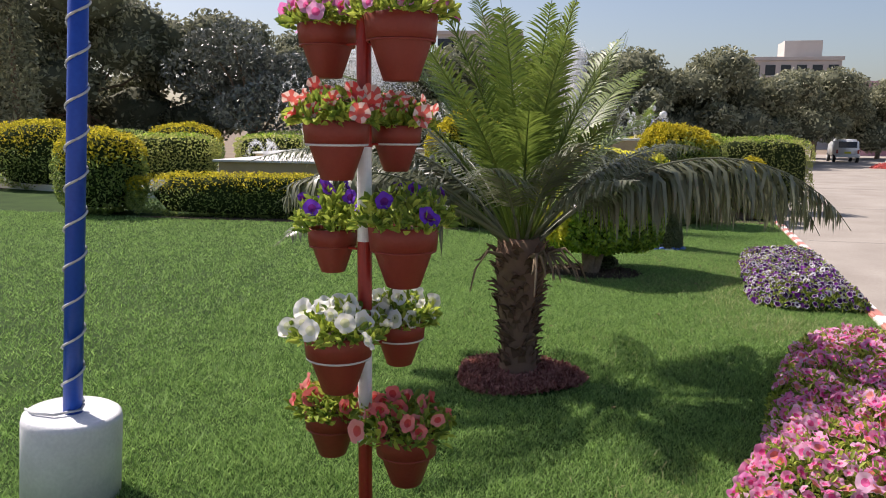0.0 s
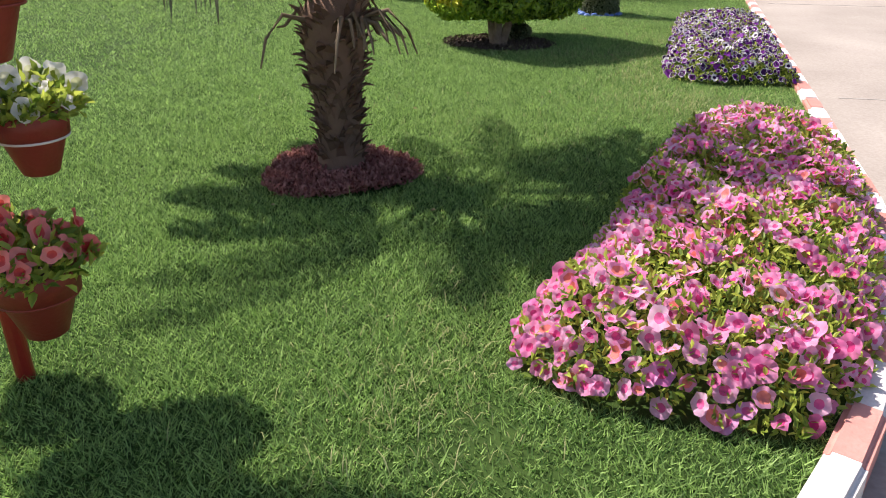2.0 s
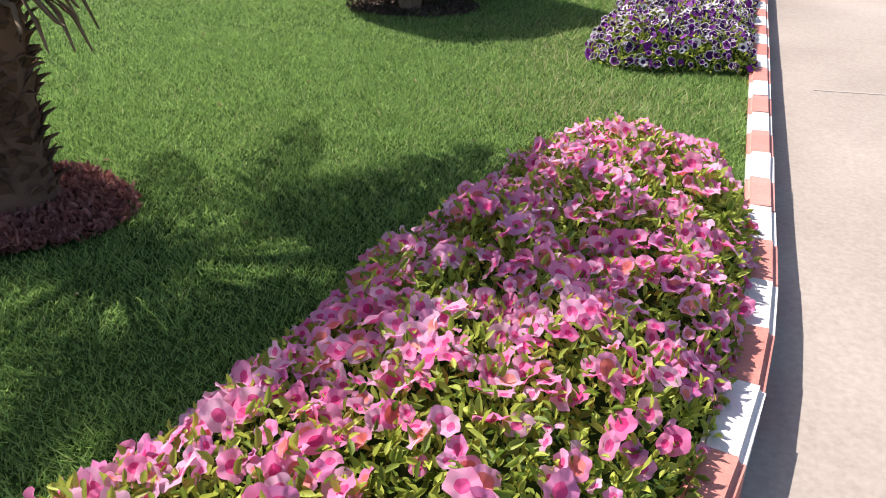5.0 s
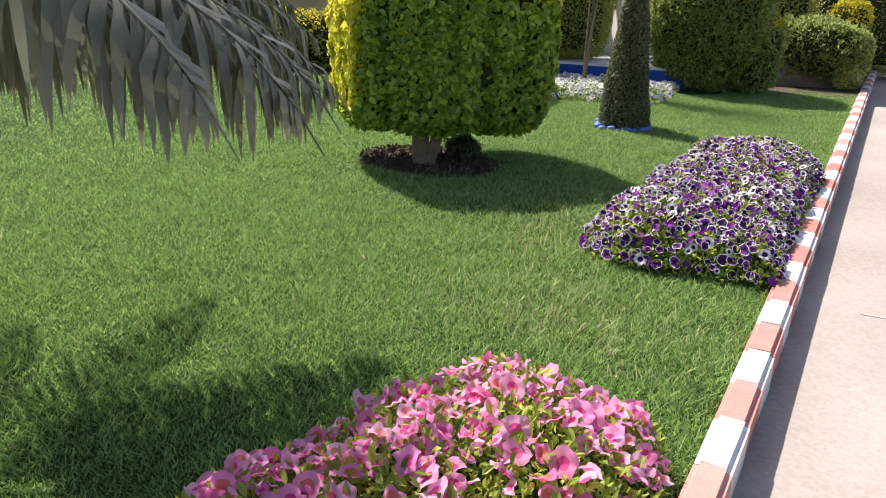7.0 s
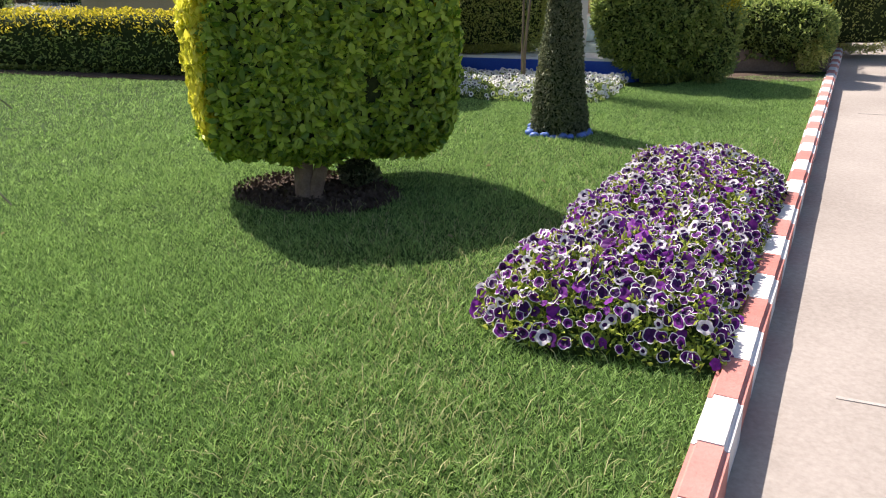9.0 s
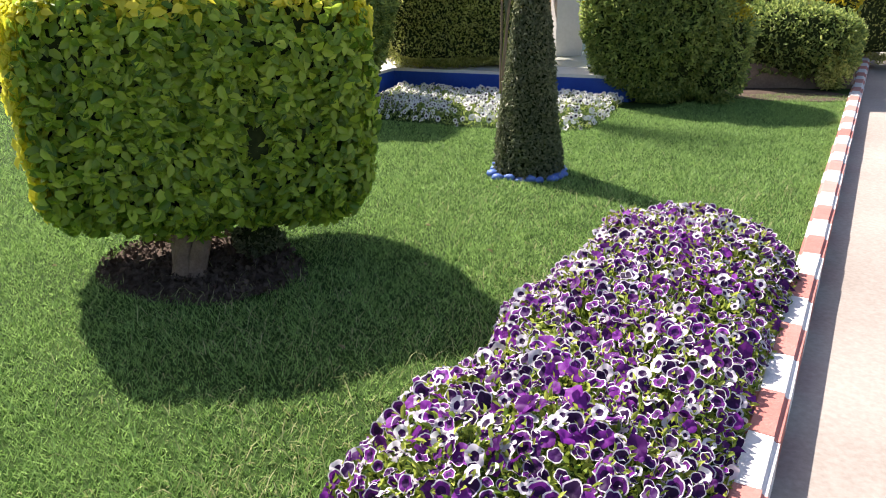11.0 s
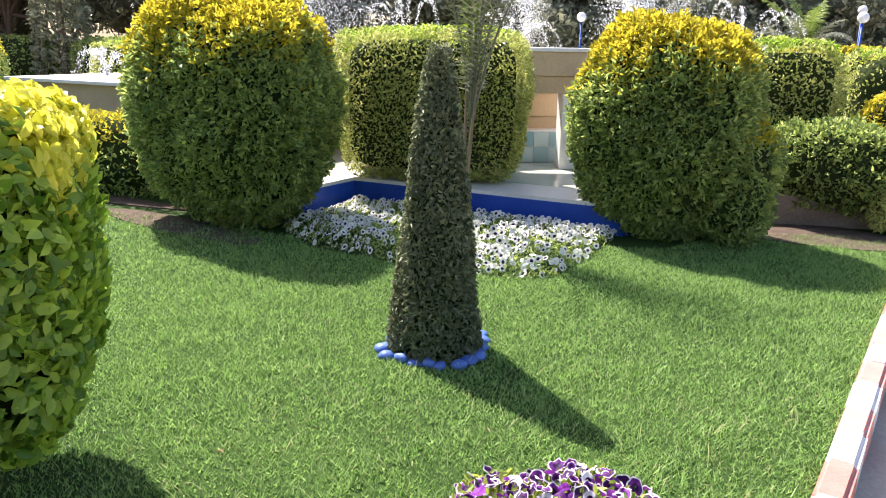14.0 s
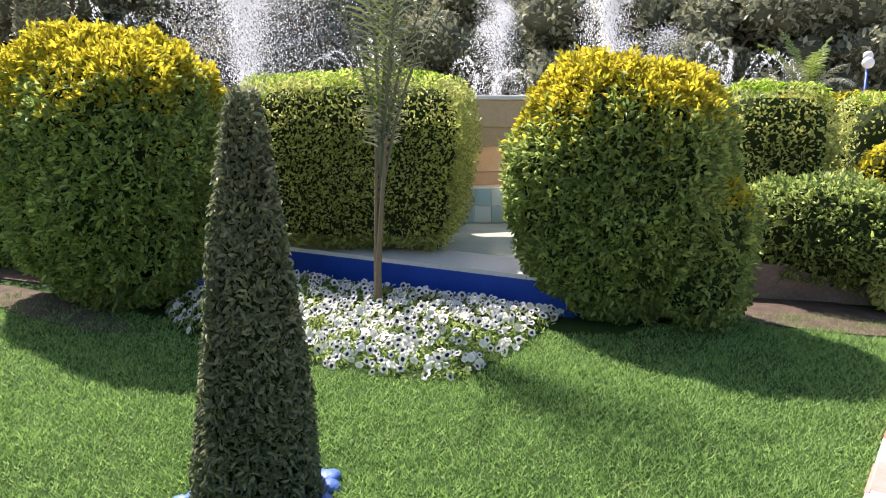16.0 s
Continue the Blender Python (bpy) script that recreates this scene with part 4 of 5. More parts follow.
# ---- flower pot stand ----
POLE = Vector((-3.265, -0.45, 0))
RIGHT, BACK = Vector((0.956, 0.29, 0)), Vector((-0.29, 0.956, 0))
stand = thing("pot_stand", tuple(POLE), "red and white banded steel pole that holds flower pots", "plant stand")
for z0, z1, m in [(-0.05, 0.40, RED_PAINT), (0.40, 0.86, WHITE_PAINT), (0.86, 1.30, RED_PAINT), (1.30, 1.70, WHITE_PAINT), (1.70, 2.7, RED_PAINT)]:
    part("pole_band", from_bm("pole_band", lathe([(0.031, z0), (0.031, z1)], 20), m, False), stand, "white painted band" if m == WHITE_PAINT else "red painted band")


def pot_shell(r):
    """A tapered clay pot with a thick collar, open at the top."""
    h = r * 1.8
    return lathe([(r * 0.46, 0), (r * 0.50, 0.004), (r * 0.86, h * 0.60), (r * 0.88, h * 0.62), (r * 0.97, h * 0.62), (r * 1.03, h * 0.98), (r * 1.0, h), (r * 0.93, h), (r * 0.88, h * 0.9), (r * 0.2, h * 0.88)], 28), h


def torus(r, t, n=28, k=6):
    bm = bmesh.new()
    rows = []
    for i in range(n):
        a = 2 * math.pi * i / n
        rows.append([bm.verts.new(((r + t * math.cos(2 * math.pi * j / k)) * math.cos(a), (r + t * math.cos(2 * math.pi * j / k)) * math.sin(a), t * math.sin(2 * math.pi * j / k))) for j in range(k)])
    for i in range(n):
        for j in range(k):
            bm.faces.new((rows[i][j], rows[(i + 1) % n][j], rows[(i + 1) % n][(j + 1) % k], rows[i][(j + 1) % k]))
    return bm


def potted(side, depth, rim, r, mats, label, flowers, size, seed, stripes=False, ring_mat=None, high=0.13, tall=1.0):
    at = POLE + RIGHT * side + BACK * depth
    bm, h = pot_shell(r)
    z = rim - h
    ob = thing("flower_pot", (at.x, at.y, z), label, "flower pot", "pots on the stand")
    part("pot", from_bm("pot", bm, TERRACOTTA, True), ob, "red painted clay pot")
    out = Vector((POLE.x - at.x, POLE.y - at.y, 0))
    part("holder_ring", from_bm("holder_ring", torus(r * 0.93, 0.0055), ring_mat or TERRACOTTA, True), stand, "thin steel ring round the pot", at=(at.x - POLE.x, at.y - POLE.y, z + h * 0.60))
    v, q = tube([tuple(Vector((at.x - POLE.x, at.y - POLE.y, z + h * 0.6)) + out.normalized() * r * 0.93), (0, 0, z + h * 0.6)], 0.006, 6)
    part("arm", raw_mesh("arm", v, q, [RED_PAINT]), stand, "short steel arm")
    part("soil", from_bm("soil", lathe([(r * 0.88, h * 0.89), (r * 0.88, h * 0.92)], 20), SOIL), ob, "dark potting soil")
    q = np.random.default_rng(seed)
    n = 560
    a, u = q.uniform(0, 6.283, n), np.sqrt(q.uniform(0, 1, n))
    zz = h * 0.92 + high * tall * (1 - u ** 2 * 0.75) * q.uniform(0.1, 1, n)
    pts = np.stack([u * r * 1.4 * np.cos(a), u * r * 1.4 * np.sin(a), zz], 1)
    nr = unit(np.stack([np.cos(a) * u, np.sin(a) * u, np.full(n, 0.7)], 1) + q.normal(size=(n, 3)) * 0.3)
    v, f = leaves(pts, nr, 0.05, 0.42, 0.6)
    part("foliage", raw_mesh("foliage", v, f, [LEAF_BED]), ob, "green and yellowish leaves", kind="stuff")
    model = [petunia([0, 1], seed=seed + k, stripes=stripes) for k in range(2)]
    ms = [raw_mesh("flower", *m[:2], mats, m[2], True) for m in model]
    for i in range(flowers):
        a, u = i * 2.4 + seed, math.sqrt((i + 0.5) / flowers)
        p = (u * r * 1.62 * math.cos(a) + q.normal() * 0.012, u * r * 1.62 * math.sin(a) + q.normal() * 0.012, h * 0.92 + high * tall * (1.05 - 0.7 * u * u) + q.uniform(-0.03, 0.03))
        nrm = (u * math.cos(a) + q.normal() * 0.55 + 0.2, u * math.sin(a) + q.normal() * 0.55 - 0.45, 0.45)
        part("flower", ms[i % 2], ob, at=flower_pose(p, nrm, size * q.uniform(0.8, 1.3)))


F, B = -0.12, 0.13
potted(-0.170, B, 2.21, 0.124, [MAUVE, PINK_THROAT], "red clay pot of mauve-pink petunias on the stand", 22, 0.04, 1)
potted(0.160, F, 2.22, 0.143, [MAUVE, PINK_THROAT], "red clay pot of mauve-pink petunias on the stand", 24, 0.04, 2)
potted(-0.098, F, 1.805, 0.132, [PEACH, STRIPE], "red clay pot of peach and red striped petunias", 26, 0.042, 3, True, WIRE)
potted(0.125, B, 1.79, 0.110, [PEACH, STRIPE], "red clay pot of peach and red striped petunias", 20, 0.04, 4, True, WIRE)
potted(-0.155, B, 1.34, 0.109, [VIOLET, PURPLE], "red clay pot of violet petunias on the stand", 8, 0.042, 5, tall=1.4)
potted(0.170, -0.07, 1.38, 0.145, [VIOLET, PURPLE], "red clay pot of violet petunias on the stand", 7, 0.04, 6, tall=1.4)
potted(-0.098, F, 0.93, 0.142, [WHITE_EDGE, WHITE_THROAT], "red clay pot of white petunias on the stand", 24, 0.044, 7, False, WIRE)
potted(0.142, 0.15, 0.92, 0.115, [WHITE_EDGE, WHITE_THROAT], "red clay pot of white petunias on the stand", 19, 0.042, 8, False, WIRE)
potted(-0.158, 0.08, 0.53, 0.124, [CORAL, CORAL_THROAT], "red clay pot of coral petunias on the stand", 14, 0.042, 9)
potted(0.190, -0.13, 0.508, 0.132, [CORAL, CORAL_THROAT], "red clay pot of coral petunias on the stand", 22, 0.042, 10, tall=1.2)

# ---- blue pole on its white base ----
post = thing("light_pole", (-4.72, -0.645, 0), "blue pole wound with cable on a white concrete base", "pole")
post.matrix_world = Matrix.Translation((-4.72, -0.645, 0)) @ Matrix.Rotation(radians(4.3), 4, Vector((-0.29, 0.956, 0)))
bm = lathe([(0.222, -0.05), (0.222, 0.40), (0.216, 0.425), (0.20, 0.435), (0.19, 0.43)], 36)
part("base", from_bm("base", bm, GREY_BASE, True), post, "whitewashed concrete cylinder")
part("shaft", from_bm("shaft", lathe([(0.043, 0.42), (0.043, 3.2)], 24), BLUE_PAINT, True), post, "blue painted shaft")
coil = [(0.048 * math.cos(t), 0.048 * math.sin(t), 0.45 + t / (2 * math.pi) * 0.185) for t in np.arange(0, 2 * math.pi * 14.5, 0.3)]
v, q = tube(coil, 0.006, 6)
part("cable", raw_mesh("cable", v, q, [WIRE], smooth=True), post, "pale cable wound round the shaft")
v, q = tube([(0.05, 0, 0.45), (-0.02, -0.1, 0.442), (-0.12, -0.12, 0.44), (-0.2, -0.08, 0.43), (-0.225, -0.05, 0.40)], 0.007, 6)
part("cable_end", raw_mesh("cable_end", v, q, [WIRE], smooth=True), post, "loose cable end")

# ---- trees, houses and things far off ----
def tree(at, high, wide, n, size, material, label, seed, trunk=0.35, low=0.3, category="tree", fill=True):
    q = np.random.default_rng(seed)
    ob = thing("tree", at, label, category, "trees behind the garden")
    v, f = tube([(0, 0, -0.4), (0.1, 0, high * 0.2), (0.0, 0.1, high * 0.4), (0.1, 0, high * 0.7)], [trunk * 0.6, trunk * 0.45, trunk * 0.36, trunk * 0.14], 9)
    part("trunk", raw_mesh("trunk", v, f, [BARK], smooth=True), ob, "brown trunk")
    pts, nrs = [], []
    k = 16
    for i in range(k):
        a = i * 2.4 + seed
        rr = wide * math.sqrt((i + 0.5) / k) * 0.75
        cz = high * (low + (1 - low) * q.uniform(0.15, 0.86)) * (1 - 0.18 * (rr / wide) ** 2)
        c = np.array([rr * math.cos(a), rr * math.sin(a), cz])
        v, f = tube([(0.0, 0.05, high * q.uniform(0.16, 0.4)), tuple(c * [0.5, 0.5, 0.75]), tuple(c)], [trunk * 0.25, trunk * 0.16, 0.03], 6)
        part("limb", raw_mesh("limb", v, f, [BARK], smooth=True), ob)
        br = wide * q.uniform(0.26, 0.42)
        m = n // k
        u = unit(q.normal(size=(m, 3)))
        rad = br * q.uniform(0.45, 1.05, m) ** 0.5
        p = c + u * rad[:, None] * [1, 1, 0.75]
        pts.append(p)
        nrs.append(unit(u + [0, 0, 0.4]))
        # A solid blob closes the crown, coloured darker as inner shade.
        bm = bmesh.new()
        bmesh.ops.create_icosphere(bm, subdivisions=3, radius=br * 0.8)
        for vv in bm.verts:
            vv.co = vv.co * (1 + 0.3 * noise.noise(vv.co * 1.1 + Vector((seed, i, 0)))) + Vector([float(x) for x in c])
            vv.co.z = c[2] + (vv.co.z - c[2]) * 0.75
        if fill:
            part("inner_growth", from_bm("inner_growth", bm, TREE_CORE, True), ob, "solid crown filler, inner shade put into its darker colour")
        else:
            bm.free()
    v, f = leaves(np.concatenate(pts), np.concatenate(nrs), size, 0.5, 0.4, spread=0.7, ovate=False)
    part("crown", raw_mesh("crown", v, f, [material]), ob, "leafy uneven crown", kind="stuff")


spots = [(-36, 24, 9, 5.0, 0), (-31, 29, 10.5, 5.5, 0), (-27.5, 34, 8.5, 4.5, 0), (-22, 30, 7.0, 3.6, 1), (-18.5, 36, 7.0, 4.2, 0), (-13.5, 36, 6.8, 4.0, 0), (-9, 38, 6.6, 4.0, 0), (-5.0, 41, 6.6, 3.8, 0),
         (-1.5, 45, 6.8, 4.0, 0), (2.0, 49, 6.8, 4.0, 0), (5.0, 54, 7.0, 4.2, 0), (8.0, 64, 7.2, 4.4, 0), (13, 66, 6.6, 4.0, 0), (-43, 20, 10, 5.5, 0), (-14, 44, 7.5, 4.5, 0), (-24, 42, 8, 4.8, 0), (-38, 34, 10, 5, 0), (-50, 28, 10, 5.5, 0), (-8, 47, 7, 4.2, 0)]
for i, (x, y, h, w, pale) in enumerate(spots):
    tree((x, y, -0.25), h, w, 11000, 0.29 if not pale else 0.24, LEAF_PALE if pale else LEAF_TREE, "pale silvery-leaved spreading tree" if pale else "dark green spreading tree at the garden's far side", 40 + i, low=0.10 if not pale else 0.25, fill=not pale)
for i, (x, y) in enumerate([(-28.2, 22.0), (-39, 18)]):
    ob = thing("cypress", (x, y, -0.2), "tall narrow dark cypress", "tree", "trees behind the garden")
    n = 5000
    z = rng.uniform(0.2, 9, n)
    a = rng.uniform(0, 6.283, n)
    r = 0.95 * (1 - (z / 9.3) ** 2.2) * rng.uniform(0.75, 1.05, n)
    v, f = leaves(np.stack([r * np.cos(a), r * np.sin(a), z], 1), unit(np.stack([np.cos(a), np.sin(a), np.full(n, 0.6)], 1)), 0.25, 0.4, 0.5)
    part("crown", raw_mesh("crown", v, f, [LEAF_TREE]), ob, "dense dark foliage", kind="stuff")
    part("trunk", from_bm("trunk", lathe([(0.2, -0.1), (0.12, 3), (0.05, 8)], 8), BARK), ob, "brown trunk")
hedge_line = [(-32, 21.5, 3.5), (-38, 26, 4.0), (-24, 22, 3.0), (-17.5, 27, 3.0), (-5.5, 29.5, 2.5)]
for i, (x, y, w) in enumerate(hedge_line):
    bush("far_hedge", (x, y, 0), (w, 0.8, 0.8), 4, 4500, 0.12, LEAF_DARK, "far low hedge below the trees", "hedge", seed=60 + i, width=0.4)


def house(at, size, storeys, turn, wall, label, seed, cols=5):
    sx, sy, sz = size
    ob = thing("house", at, label, "building", turn=turn)
    part("facade", from_bm("facade", box(sx, sy, sz, 0.05), wall), ob)
    part("parapet", from_bm("parapet", box(sx + 0.5, sy + 0.5, 0.5, 0.03, z0=sz), wall), ob, "flat roof with low parapet")
    part("roof_room", from_bm("roof_room", box(sx * 0.35, sy * 0.5, 2.4, 0.03, z0=sz + 0.5), wall), ob, "small room on the roof", at=(sx * 0.18, 0, 0))
    glass = from_bm("window", box(1.3, 0.1, 1.4, 0.02), DARK_GLASS)
    frame_me = from_bm("sill", box(1.6, 0.3, 0.12, 0.02), WHITE_PAINT)
    for i in range(storeys):
        for j in range(cols):
            x = -sx / 2 + sx * (j + 0.5) / cols
            w = part("window", glass, ob, "dark window", at=(x, -sy / 2 - 0.03, 1.0 + i * sz / storeys))
            part("sill", frame_me, w, at=(0, -0.08, -0.15))


house((10.7, 118, -0.3), (14, 10, 12), 4, 4, PLASTER, "pale flat-roofed block of flats beyond the trees", 1, 7)
house((-29.5, 104, -0.3), (11, 12, 14.6), 5, 10, PLASTER, "pale flat-roofed block of flats beyond the trees", 2, 9)
house((20.5, 80, -0.3), (13, 10, 6.4), 2, -6, PINK_WALL, "pink two-storey house beyond the road", 3, 4)
house((38.0, 84, -0.3), (14, 10, 7.5), 2, -10, PLASTER, "cream two-storey house beyond the road", 4, 5)

van = thing("van", (8.9, 57.0, -0.12), "white minivan parked on the far road seen from behind", "van", turn=0)
bm = box(1.6, 3.4, 1.25, 0.0, z0=0.35)
for vv in bm.verts:
    if vv.co.z > 1.0:
        vv.co.x *= 0.86
        vv.co.y *= 0.9
bmesh.ops.bevel(bm, geom=bm.edges[:], offset=0.14, segments=3, affect='EDGES')
part("body", from_bm("body", bm, VAN_PAINT, True), van, "white painted body")
part("rear_window", from_bm("rear_window", box(1.15, 0.05, 0.42, 0.03), DARK_GLASS), van, "dark rear window", at=pose(0, -1.62, 1.02, -9, 0, 0))
part("bumper", from_bm("bumper", box(1.5, 0.18, 0.18, 0.04), WIRE), van, "grey bumper", at=(0, -1.72, 0.36))
part("number_plate", from_bm("number_plate", box(0.4, 0.03, 0.12, 0.01), LEAF_YELLOW), van, "small plate", at=(0, -1.735, 0.62))
for sx in (-1, 1):
    part("tail_lamp", from_bm("tail_lamp", box(0.12, 0.05, 0.26, 0.02), RED_PAINT), van, "red tail lamp", at=(sx * 0.66, -1.70, 0.62))
    for y in (-1.1, 1.1):
        wh = part("wheel", from_bm("wheel", lathe([(0.2, -0.09), (0.29, -0.08), (0.29, 0.08), (0.2, 0.09)], 20), RUBBER, True), van, "black tyre", at=pose(sx * 0.72, y, 0.29, 0, 90, 0))
        part("rim", from_bm("rim", lathe([(0.02, -0.1), (0.18, -0.095), (0.18, 0.095), (0.02, 0.1)], 16), WIRE, True), wh, "grey rim")


def globe_lamp(x, y, z):
    ob = thing("garden_lamp", (x, y, 0), "garden lamp with a white globe on a slim post", "lamp", "garden globe lamps")
    part("post", from_bm("post", lathe([(0.06, -0.1), (0.05, 0.1), (0.035, 0.15), (0.03, z)], 12), BLUE_PAINT, True), ob, "slim painted post")
    bm = bmesh.new()
    bmesh.ops.create_uvsphere(bm, u_segments=20, v_segments=12, radius=0.16)
    part("globe", from_bm("globe", bm, GLOBE, True), ob, "white glass globe", at=(0, 0, z + 0.13))


def garden_palm(x, y, z):
    ob = thing("garden_palm", (x, y, 0), "low feather palm with spreading fronds behind the hedges", "palm tree")
    v, q = tube([(0, 0, -0.2), (0.02, 0, z * 0.5), (0, 0.03, z)], [0.16, 0.14, 0.12], 10)
    part("trunk", raw_mesh("trunk", v, q, [PALM_BARK], smooth=True), ob, "brown fibrous trunk")
    for i in range(13):
        a = i * 137.5 + 20
        me = frond(1.5 + 0.3 * math.sin(i * 2.1), 30 + 5 * i, 82 - 4.5 * i, 0.03, 400 + i, PALM_GREEN if i < 5 else PALM_GREY, 0.32, 40, 0.3, 0.2, 0.012)
        part("frond", me, ob, "arching green feather frond", at=pose(0, 0, z - 0.02, 0, 0, a))


garden_palm(-3.4, 26.0, 1.6)
for x, y, z in [(-3.44, 36.0, 2.8), (-2.82, 31.1, 2.4), (-11.0, 30.0, 2.4)]:
    globe_lamp(x, y, z)

pillar = thing("gate_pillar", (10.1, 47.5, -0.12), "tall white pillar beside the road with orange flowers at its foot", "pillar")
part("shaft", from_bm("shaft", box(0.7, 0.7, 11.5, 0.02), WHITE_PAINT), pillar)
part("plinth", from_bm("plinth", box(1.0, 1.0, 0.4, 0.03), WHITE_PAINT), pillar, "white square plinth")
n = 1500
a, u = rng.uniform(0, 6.283, n), np.sqrt(rng.uniform(0, 1, n))
pp = np.stack([u * 1.1 * np.cos(a), u * 1.0 * np.sin(a) - 0.3, 0.36 * (1 - u ** 2) * rng.uniform(0.3, 1, n)], 1)
v, f = leaves(pp, unit(np.stack([np.cos(a) * u, np.sin(a) * u, np.full(n, 0.7)], 1)), 0.1, 0.6, 0.5)
shrub = thing("orange_shrub", (9.6, 46.6, -0.12), "low orange-red flowering shrub at the pillar's foot", "shrub")
part("blossom", raw_mesh("blossom", v, f, [CORAL]), shrub, kind="stuff")
n = 1300
a, u = rng.uniform(0, 6.283, n), np.sqrt(rng.uniform(0, 1, n))
pp = np.stack([u * 0.4 * np.cos(a), u * 1.1 * np.sin(a), 0.5 * (1 - u ** 2) * rng.uniform(0.3, 1, n)], 1)
v, f = leaves(pp, unit(np.stack([np.cos(a) * u, np.sin(a) * u, np.full(n, 0.7)], 1)), 0.08, 0.7, 0.5)
shrub = thing("pink_shrub", (-0.45, 20.5, 0), "far clump of pink flowers along the kerb", "shrub")
part("blossom", raw_mesh("blossom", v, f, [PINK]), shrub, kind="stuff")

# ---- grass ----
def grass_blades(n, x0, x1, y0, y1, high, wide, name, label, fade):
    px, py = rng.uniform(x0, x1, n), rng.uniform(y0, y1, n)
    ey = np.array([p.y for p in LAWN_EDGE])[::-1]
    ex = np.array([p.x for p in LAWN_EDGE])[::-1]
    keep = px < np.interp(py, ey, ex) - 0.005
    for poly, m in ((PINK_BED, 0.02), (PURPLE_BED, 0.02), (WHITE_BED, 0.0)):
        ok, d = inside(px, py, poly)
        keep &= ~(ok & (d > m))
    keep &= ((px + 3.02) / 0.60) ** 2 + ((py - 6.30) / 0.46) ** 2 > rng.uniform(0.75, 1.1, n)
    keep &= (px + 3.05) ** 2 + (py - 1.86) ** 2 > 0.2
    bare = np.exp(-((px + 1.62) / 0.16) ** 2 - ((py + 0.38) / 0.22) ** 2)
    keep &= rng.uniform(0, 1, n) > 0.75 * bare
    keep &= (px + 2.155) ** 2 + (py - 8.88) ** 2 > 0.09
    keep &= py < np.interp(px, [-20, -12.5, -6.5, -5.4, -4.8, -2.3, -1.8, -1.5, 0], [9.0, 9.1, 9.85, 10.05, 10.2, 11.6, 11.85, 12.85, 13.45]) + 0.12 * np.sin(px * 7) * rng.uniform(0, 1, n)
    keep &= rng.uniform(0, 1, n) < np.clip((px - fade[0]) / (fade[1] - fade[0]), 0, 1)
    px, py = px[keep], py[keep]
    n = len(px)
    a = rng.uniform(0, 6.283, n)
    tuft = 0.75 + 0.35 * np.sin(px * 9 + 2 * np.sin(py * 5)) * np.sin(py * 8 + 1.5 * np.sin(px * 6))
    h = high * rng.uniform(0.35, 1.25, n) * (0.3 + 0.85 * tuft) * np.where(rng.uniform(0, 1, n) < 0.012, 1.9, 1.0)
    lean = rng.uniform(0.4, 1.7, n) * h
    la = rng.uniform(0, 6.283, n)
    wx, wy = wide * np.cos(a), wide * np.sin(a)
    z0 = np.full(n, -0.004)
    v = np.stack([np.stack([px - wx, py - wy, z0], 1), np.stack([px + wx, py + wy, z0], 1),
                  np.stack([px + lean * np.cos(la), py + lean * np.sin(la), h], 1)], 1).reshape(-1, 3)
    f = np.arange(n * 3).reshape(-1, 3)
    ob = new(name, raw_mesh(name, v, f, [GRASS]))
    tagged(ob, label, "grass", kind="stuff")


grass_blades(720000, -6.6, 0, -2.4, 5.0, 0.029, 0.0038, "grass", "short mown green grass of the lawn", (-6.6, -3.6))
grass_blades(600000, -7.0, 0, 5.0, 13.4, 0.027, 0.0040, "grass", "short mown green grass of the lawn", (-7.0, -4.0))
grass_blades(260000, -16, -3.6, -2.4, 10.2, 0.036, 0.0062, "grass", "short mown green grass of the far lawn", (-3.6, -6.6))

STRAW = mat("straw_blade", (0.20, 0.27, 0.07), (0.62, 0.58, 0.30), 0.6, scale=5, vary=0.8, translucent=0.3, spec=0.2)


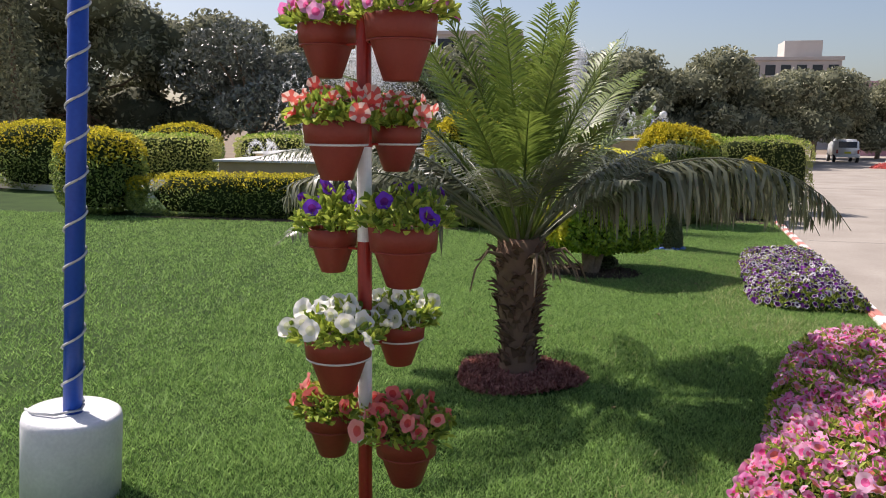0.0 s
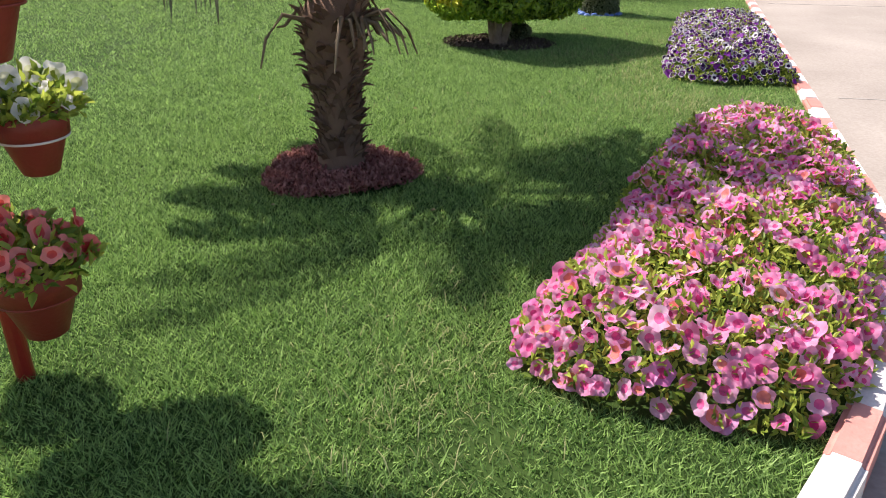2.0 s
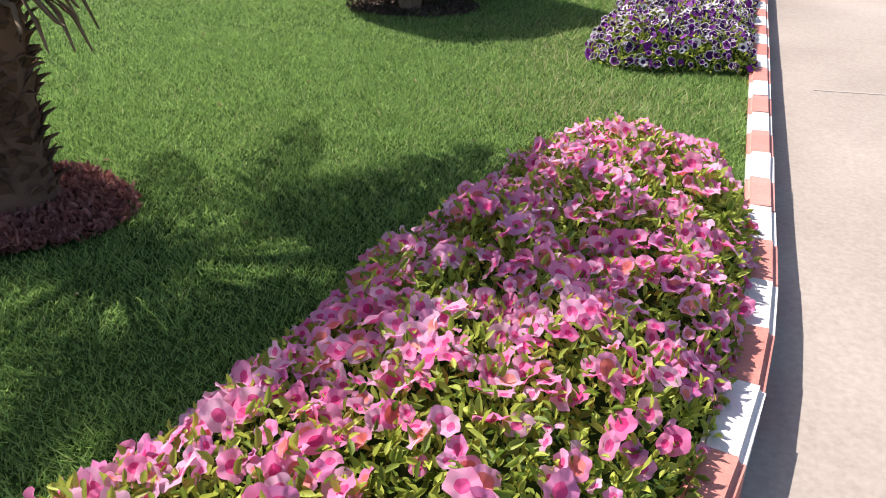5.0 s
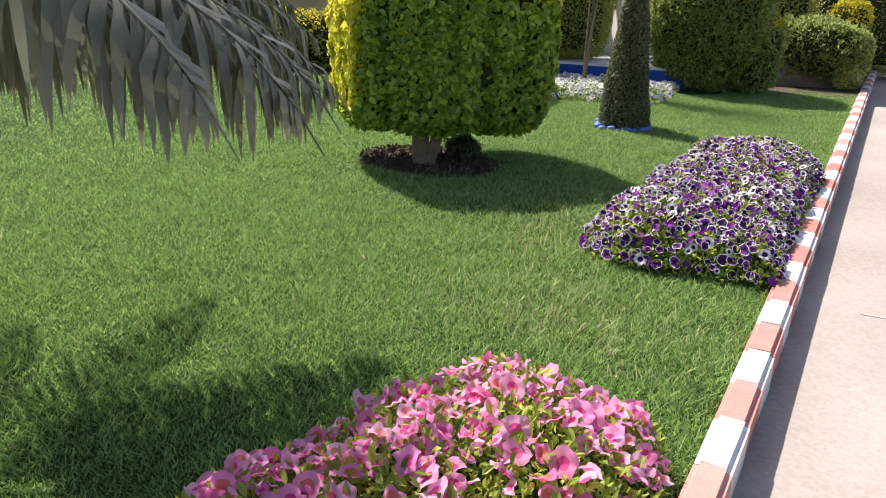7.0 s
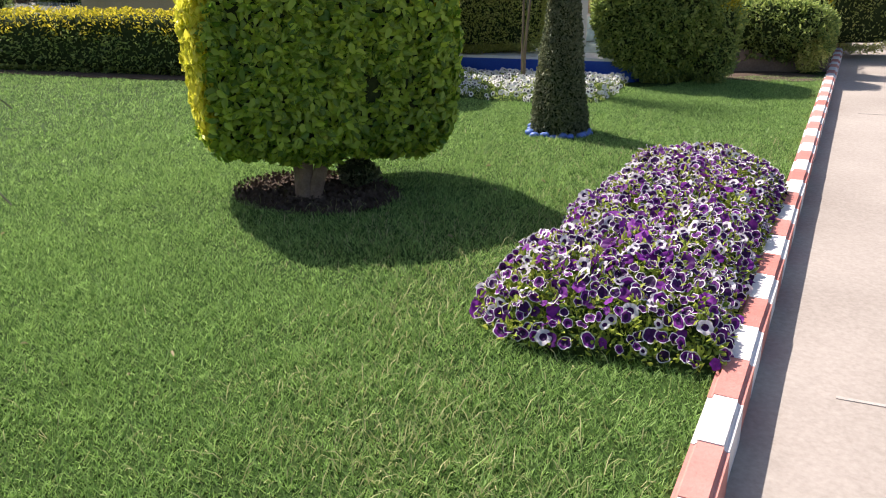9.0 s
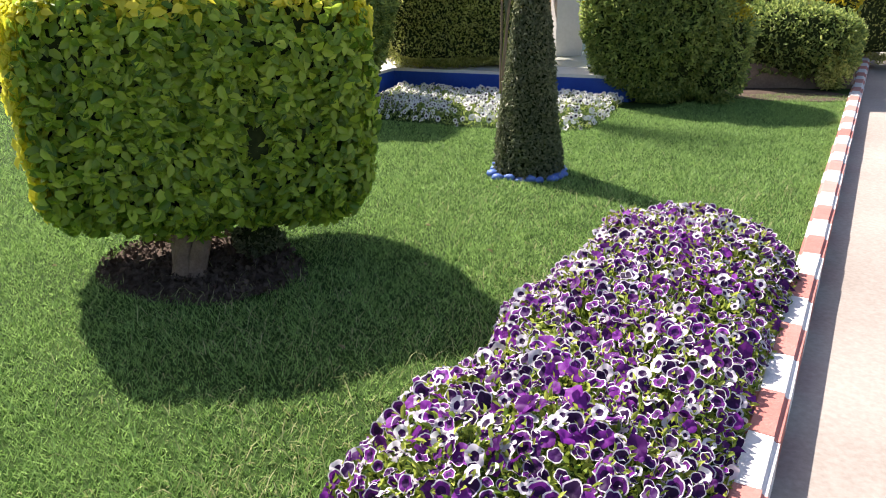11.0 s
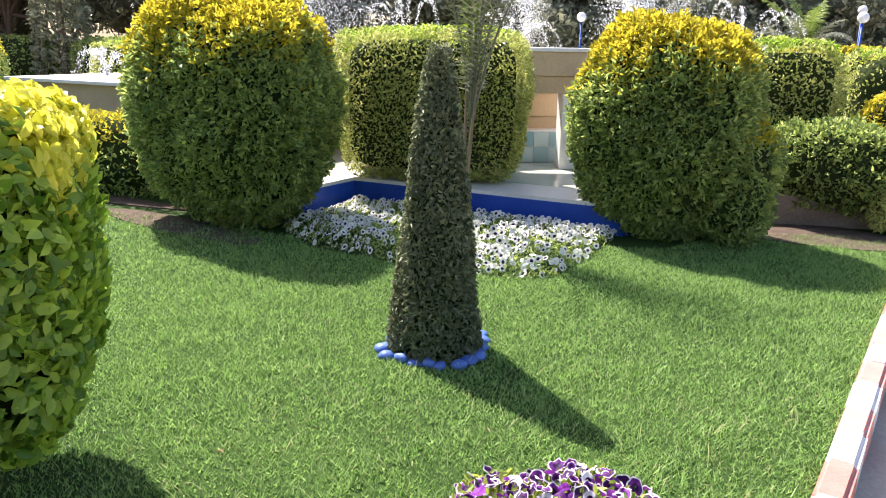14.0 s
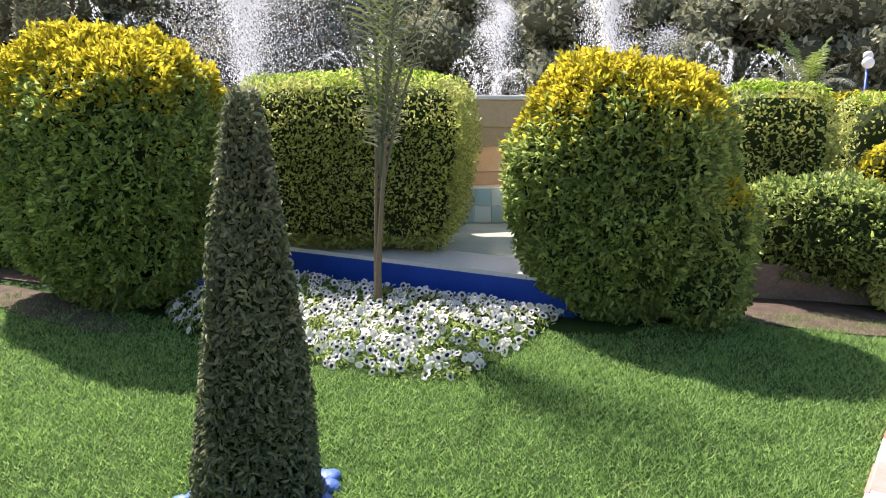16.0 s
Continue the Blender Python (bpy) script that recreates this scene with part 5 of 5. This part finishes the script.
def stray_blades(spots, name, label):
    """Longer, thinner, bent blades left standing by the mower round a few spots."""
    verts = []
    for cx, cy, rx, ry, n in spots:
        x, y = cx + rx * rng.normal(size=n), cy + ry * rng.normal(size=n)
        ok = x < -0.16
        for poly in (PINK_BED, PURPLE_BED):
            ok &= ~inside(x, y, poly)[0]
        x, y = x[ok], y[ok]
        k = len(x)
        a, la = rng.uniform(0, 6.283, k), rng.uniform(0, 6.283, k)
        h = rng.uniform(0.025, 0.065, k)
        run = h * rng.uniform(0.5, 1.8, k)
        wx, wy = 0.0017 * np.cos(a), 0.0017 * np.sin(a)
        mx, my = x + 0.4 * run * np.cos(la), y + 0.4 * run * np.sin(la)
        z0 = np.zeros(k)
        verts.append(np.stack([np.stack([x - wx, y - wy, z0], 1), np.stack([x + wx, y + wy, z0], 1), np.stack([mx + wx, my + wy, h * 0.75], 1),
                               np.stack([mx - wx, my - wy, h * 0.75], 1), np.stack([x + run * np.cos(la), y + run * np.sin(la), h], 1)], 1).reshape(-1, 3))
    v = np.concatenate(verts)
    i = np.arange(len(v) // 5)[:, None] * 5
    f = np.concatenate([i + [0, 1, 2], i + [0, 2, 3], i + [3, 2, 4]], 1).reshape(-1, 3)
    tagged(new(name, raw_mesh(name, v, f, [STRAW])), label, "grass", kind="stuff")


stray_blades([(-0.9, 4.05, 0.45, 0.35, 1500), (-1.45, 5.0, 0.2, 0.35, 500), (-2.1, 5.9, 0.5, 0.4, 700), (-1.3, 6.5, 0.2, 0.6, 500), (-1.9, -0.1, 0.25, 0.4, 500),
              (-2.2, 2.9, 0.9, 0.7, 500), (-1.9, 8.0, 0.6, 0.9, 500), (-0.5, 8.6, 0.3, 0.5, 300)], "long_grass", "pale longer grass blades standing out of the lawn")

# ---- litter on the lawn ----
dry = []
for k in range(3):
    v, f = leaves(np.array([[0.0, 0, 0]]), np.array([[0, 0, 1.0]]), 0.028 + 0.01 * k, 0.3, 0.1, fold=0.25)
    dry.append(raw_mesh("dry_leaf", v, f, [DRY_LEAF]))
for i in range(26):
    x, y = rng.uniform(-4.2, -0.4), rng.uniform(-0.6, 9.6)
    ok = [inside(np.array([x]), np.array([y]), poly)[0][0] for poly in (PINK_BED, PURPLE_BED)]
    if any(ok):
        continue
    o = new("dry_leaf", dry[i % 3])
    o.matrix_world = pose(x, y, 0.028, rng.uniform(-25, 25), rng.uniform(-25, 25), rng.uniform(0, 360))
    tagged(o, "curled dry brown leaf lying on the grass", "leaf", "dry leaves on the lawn")
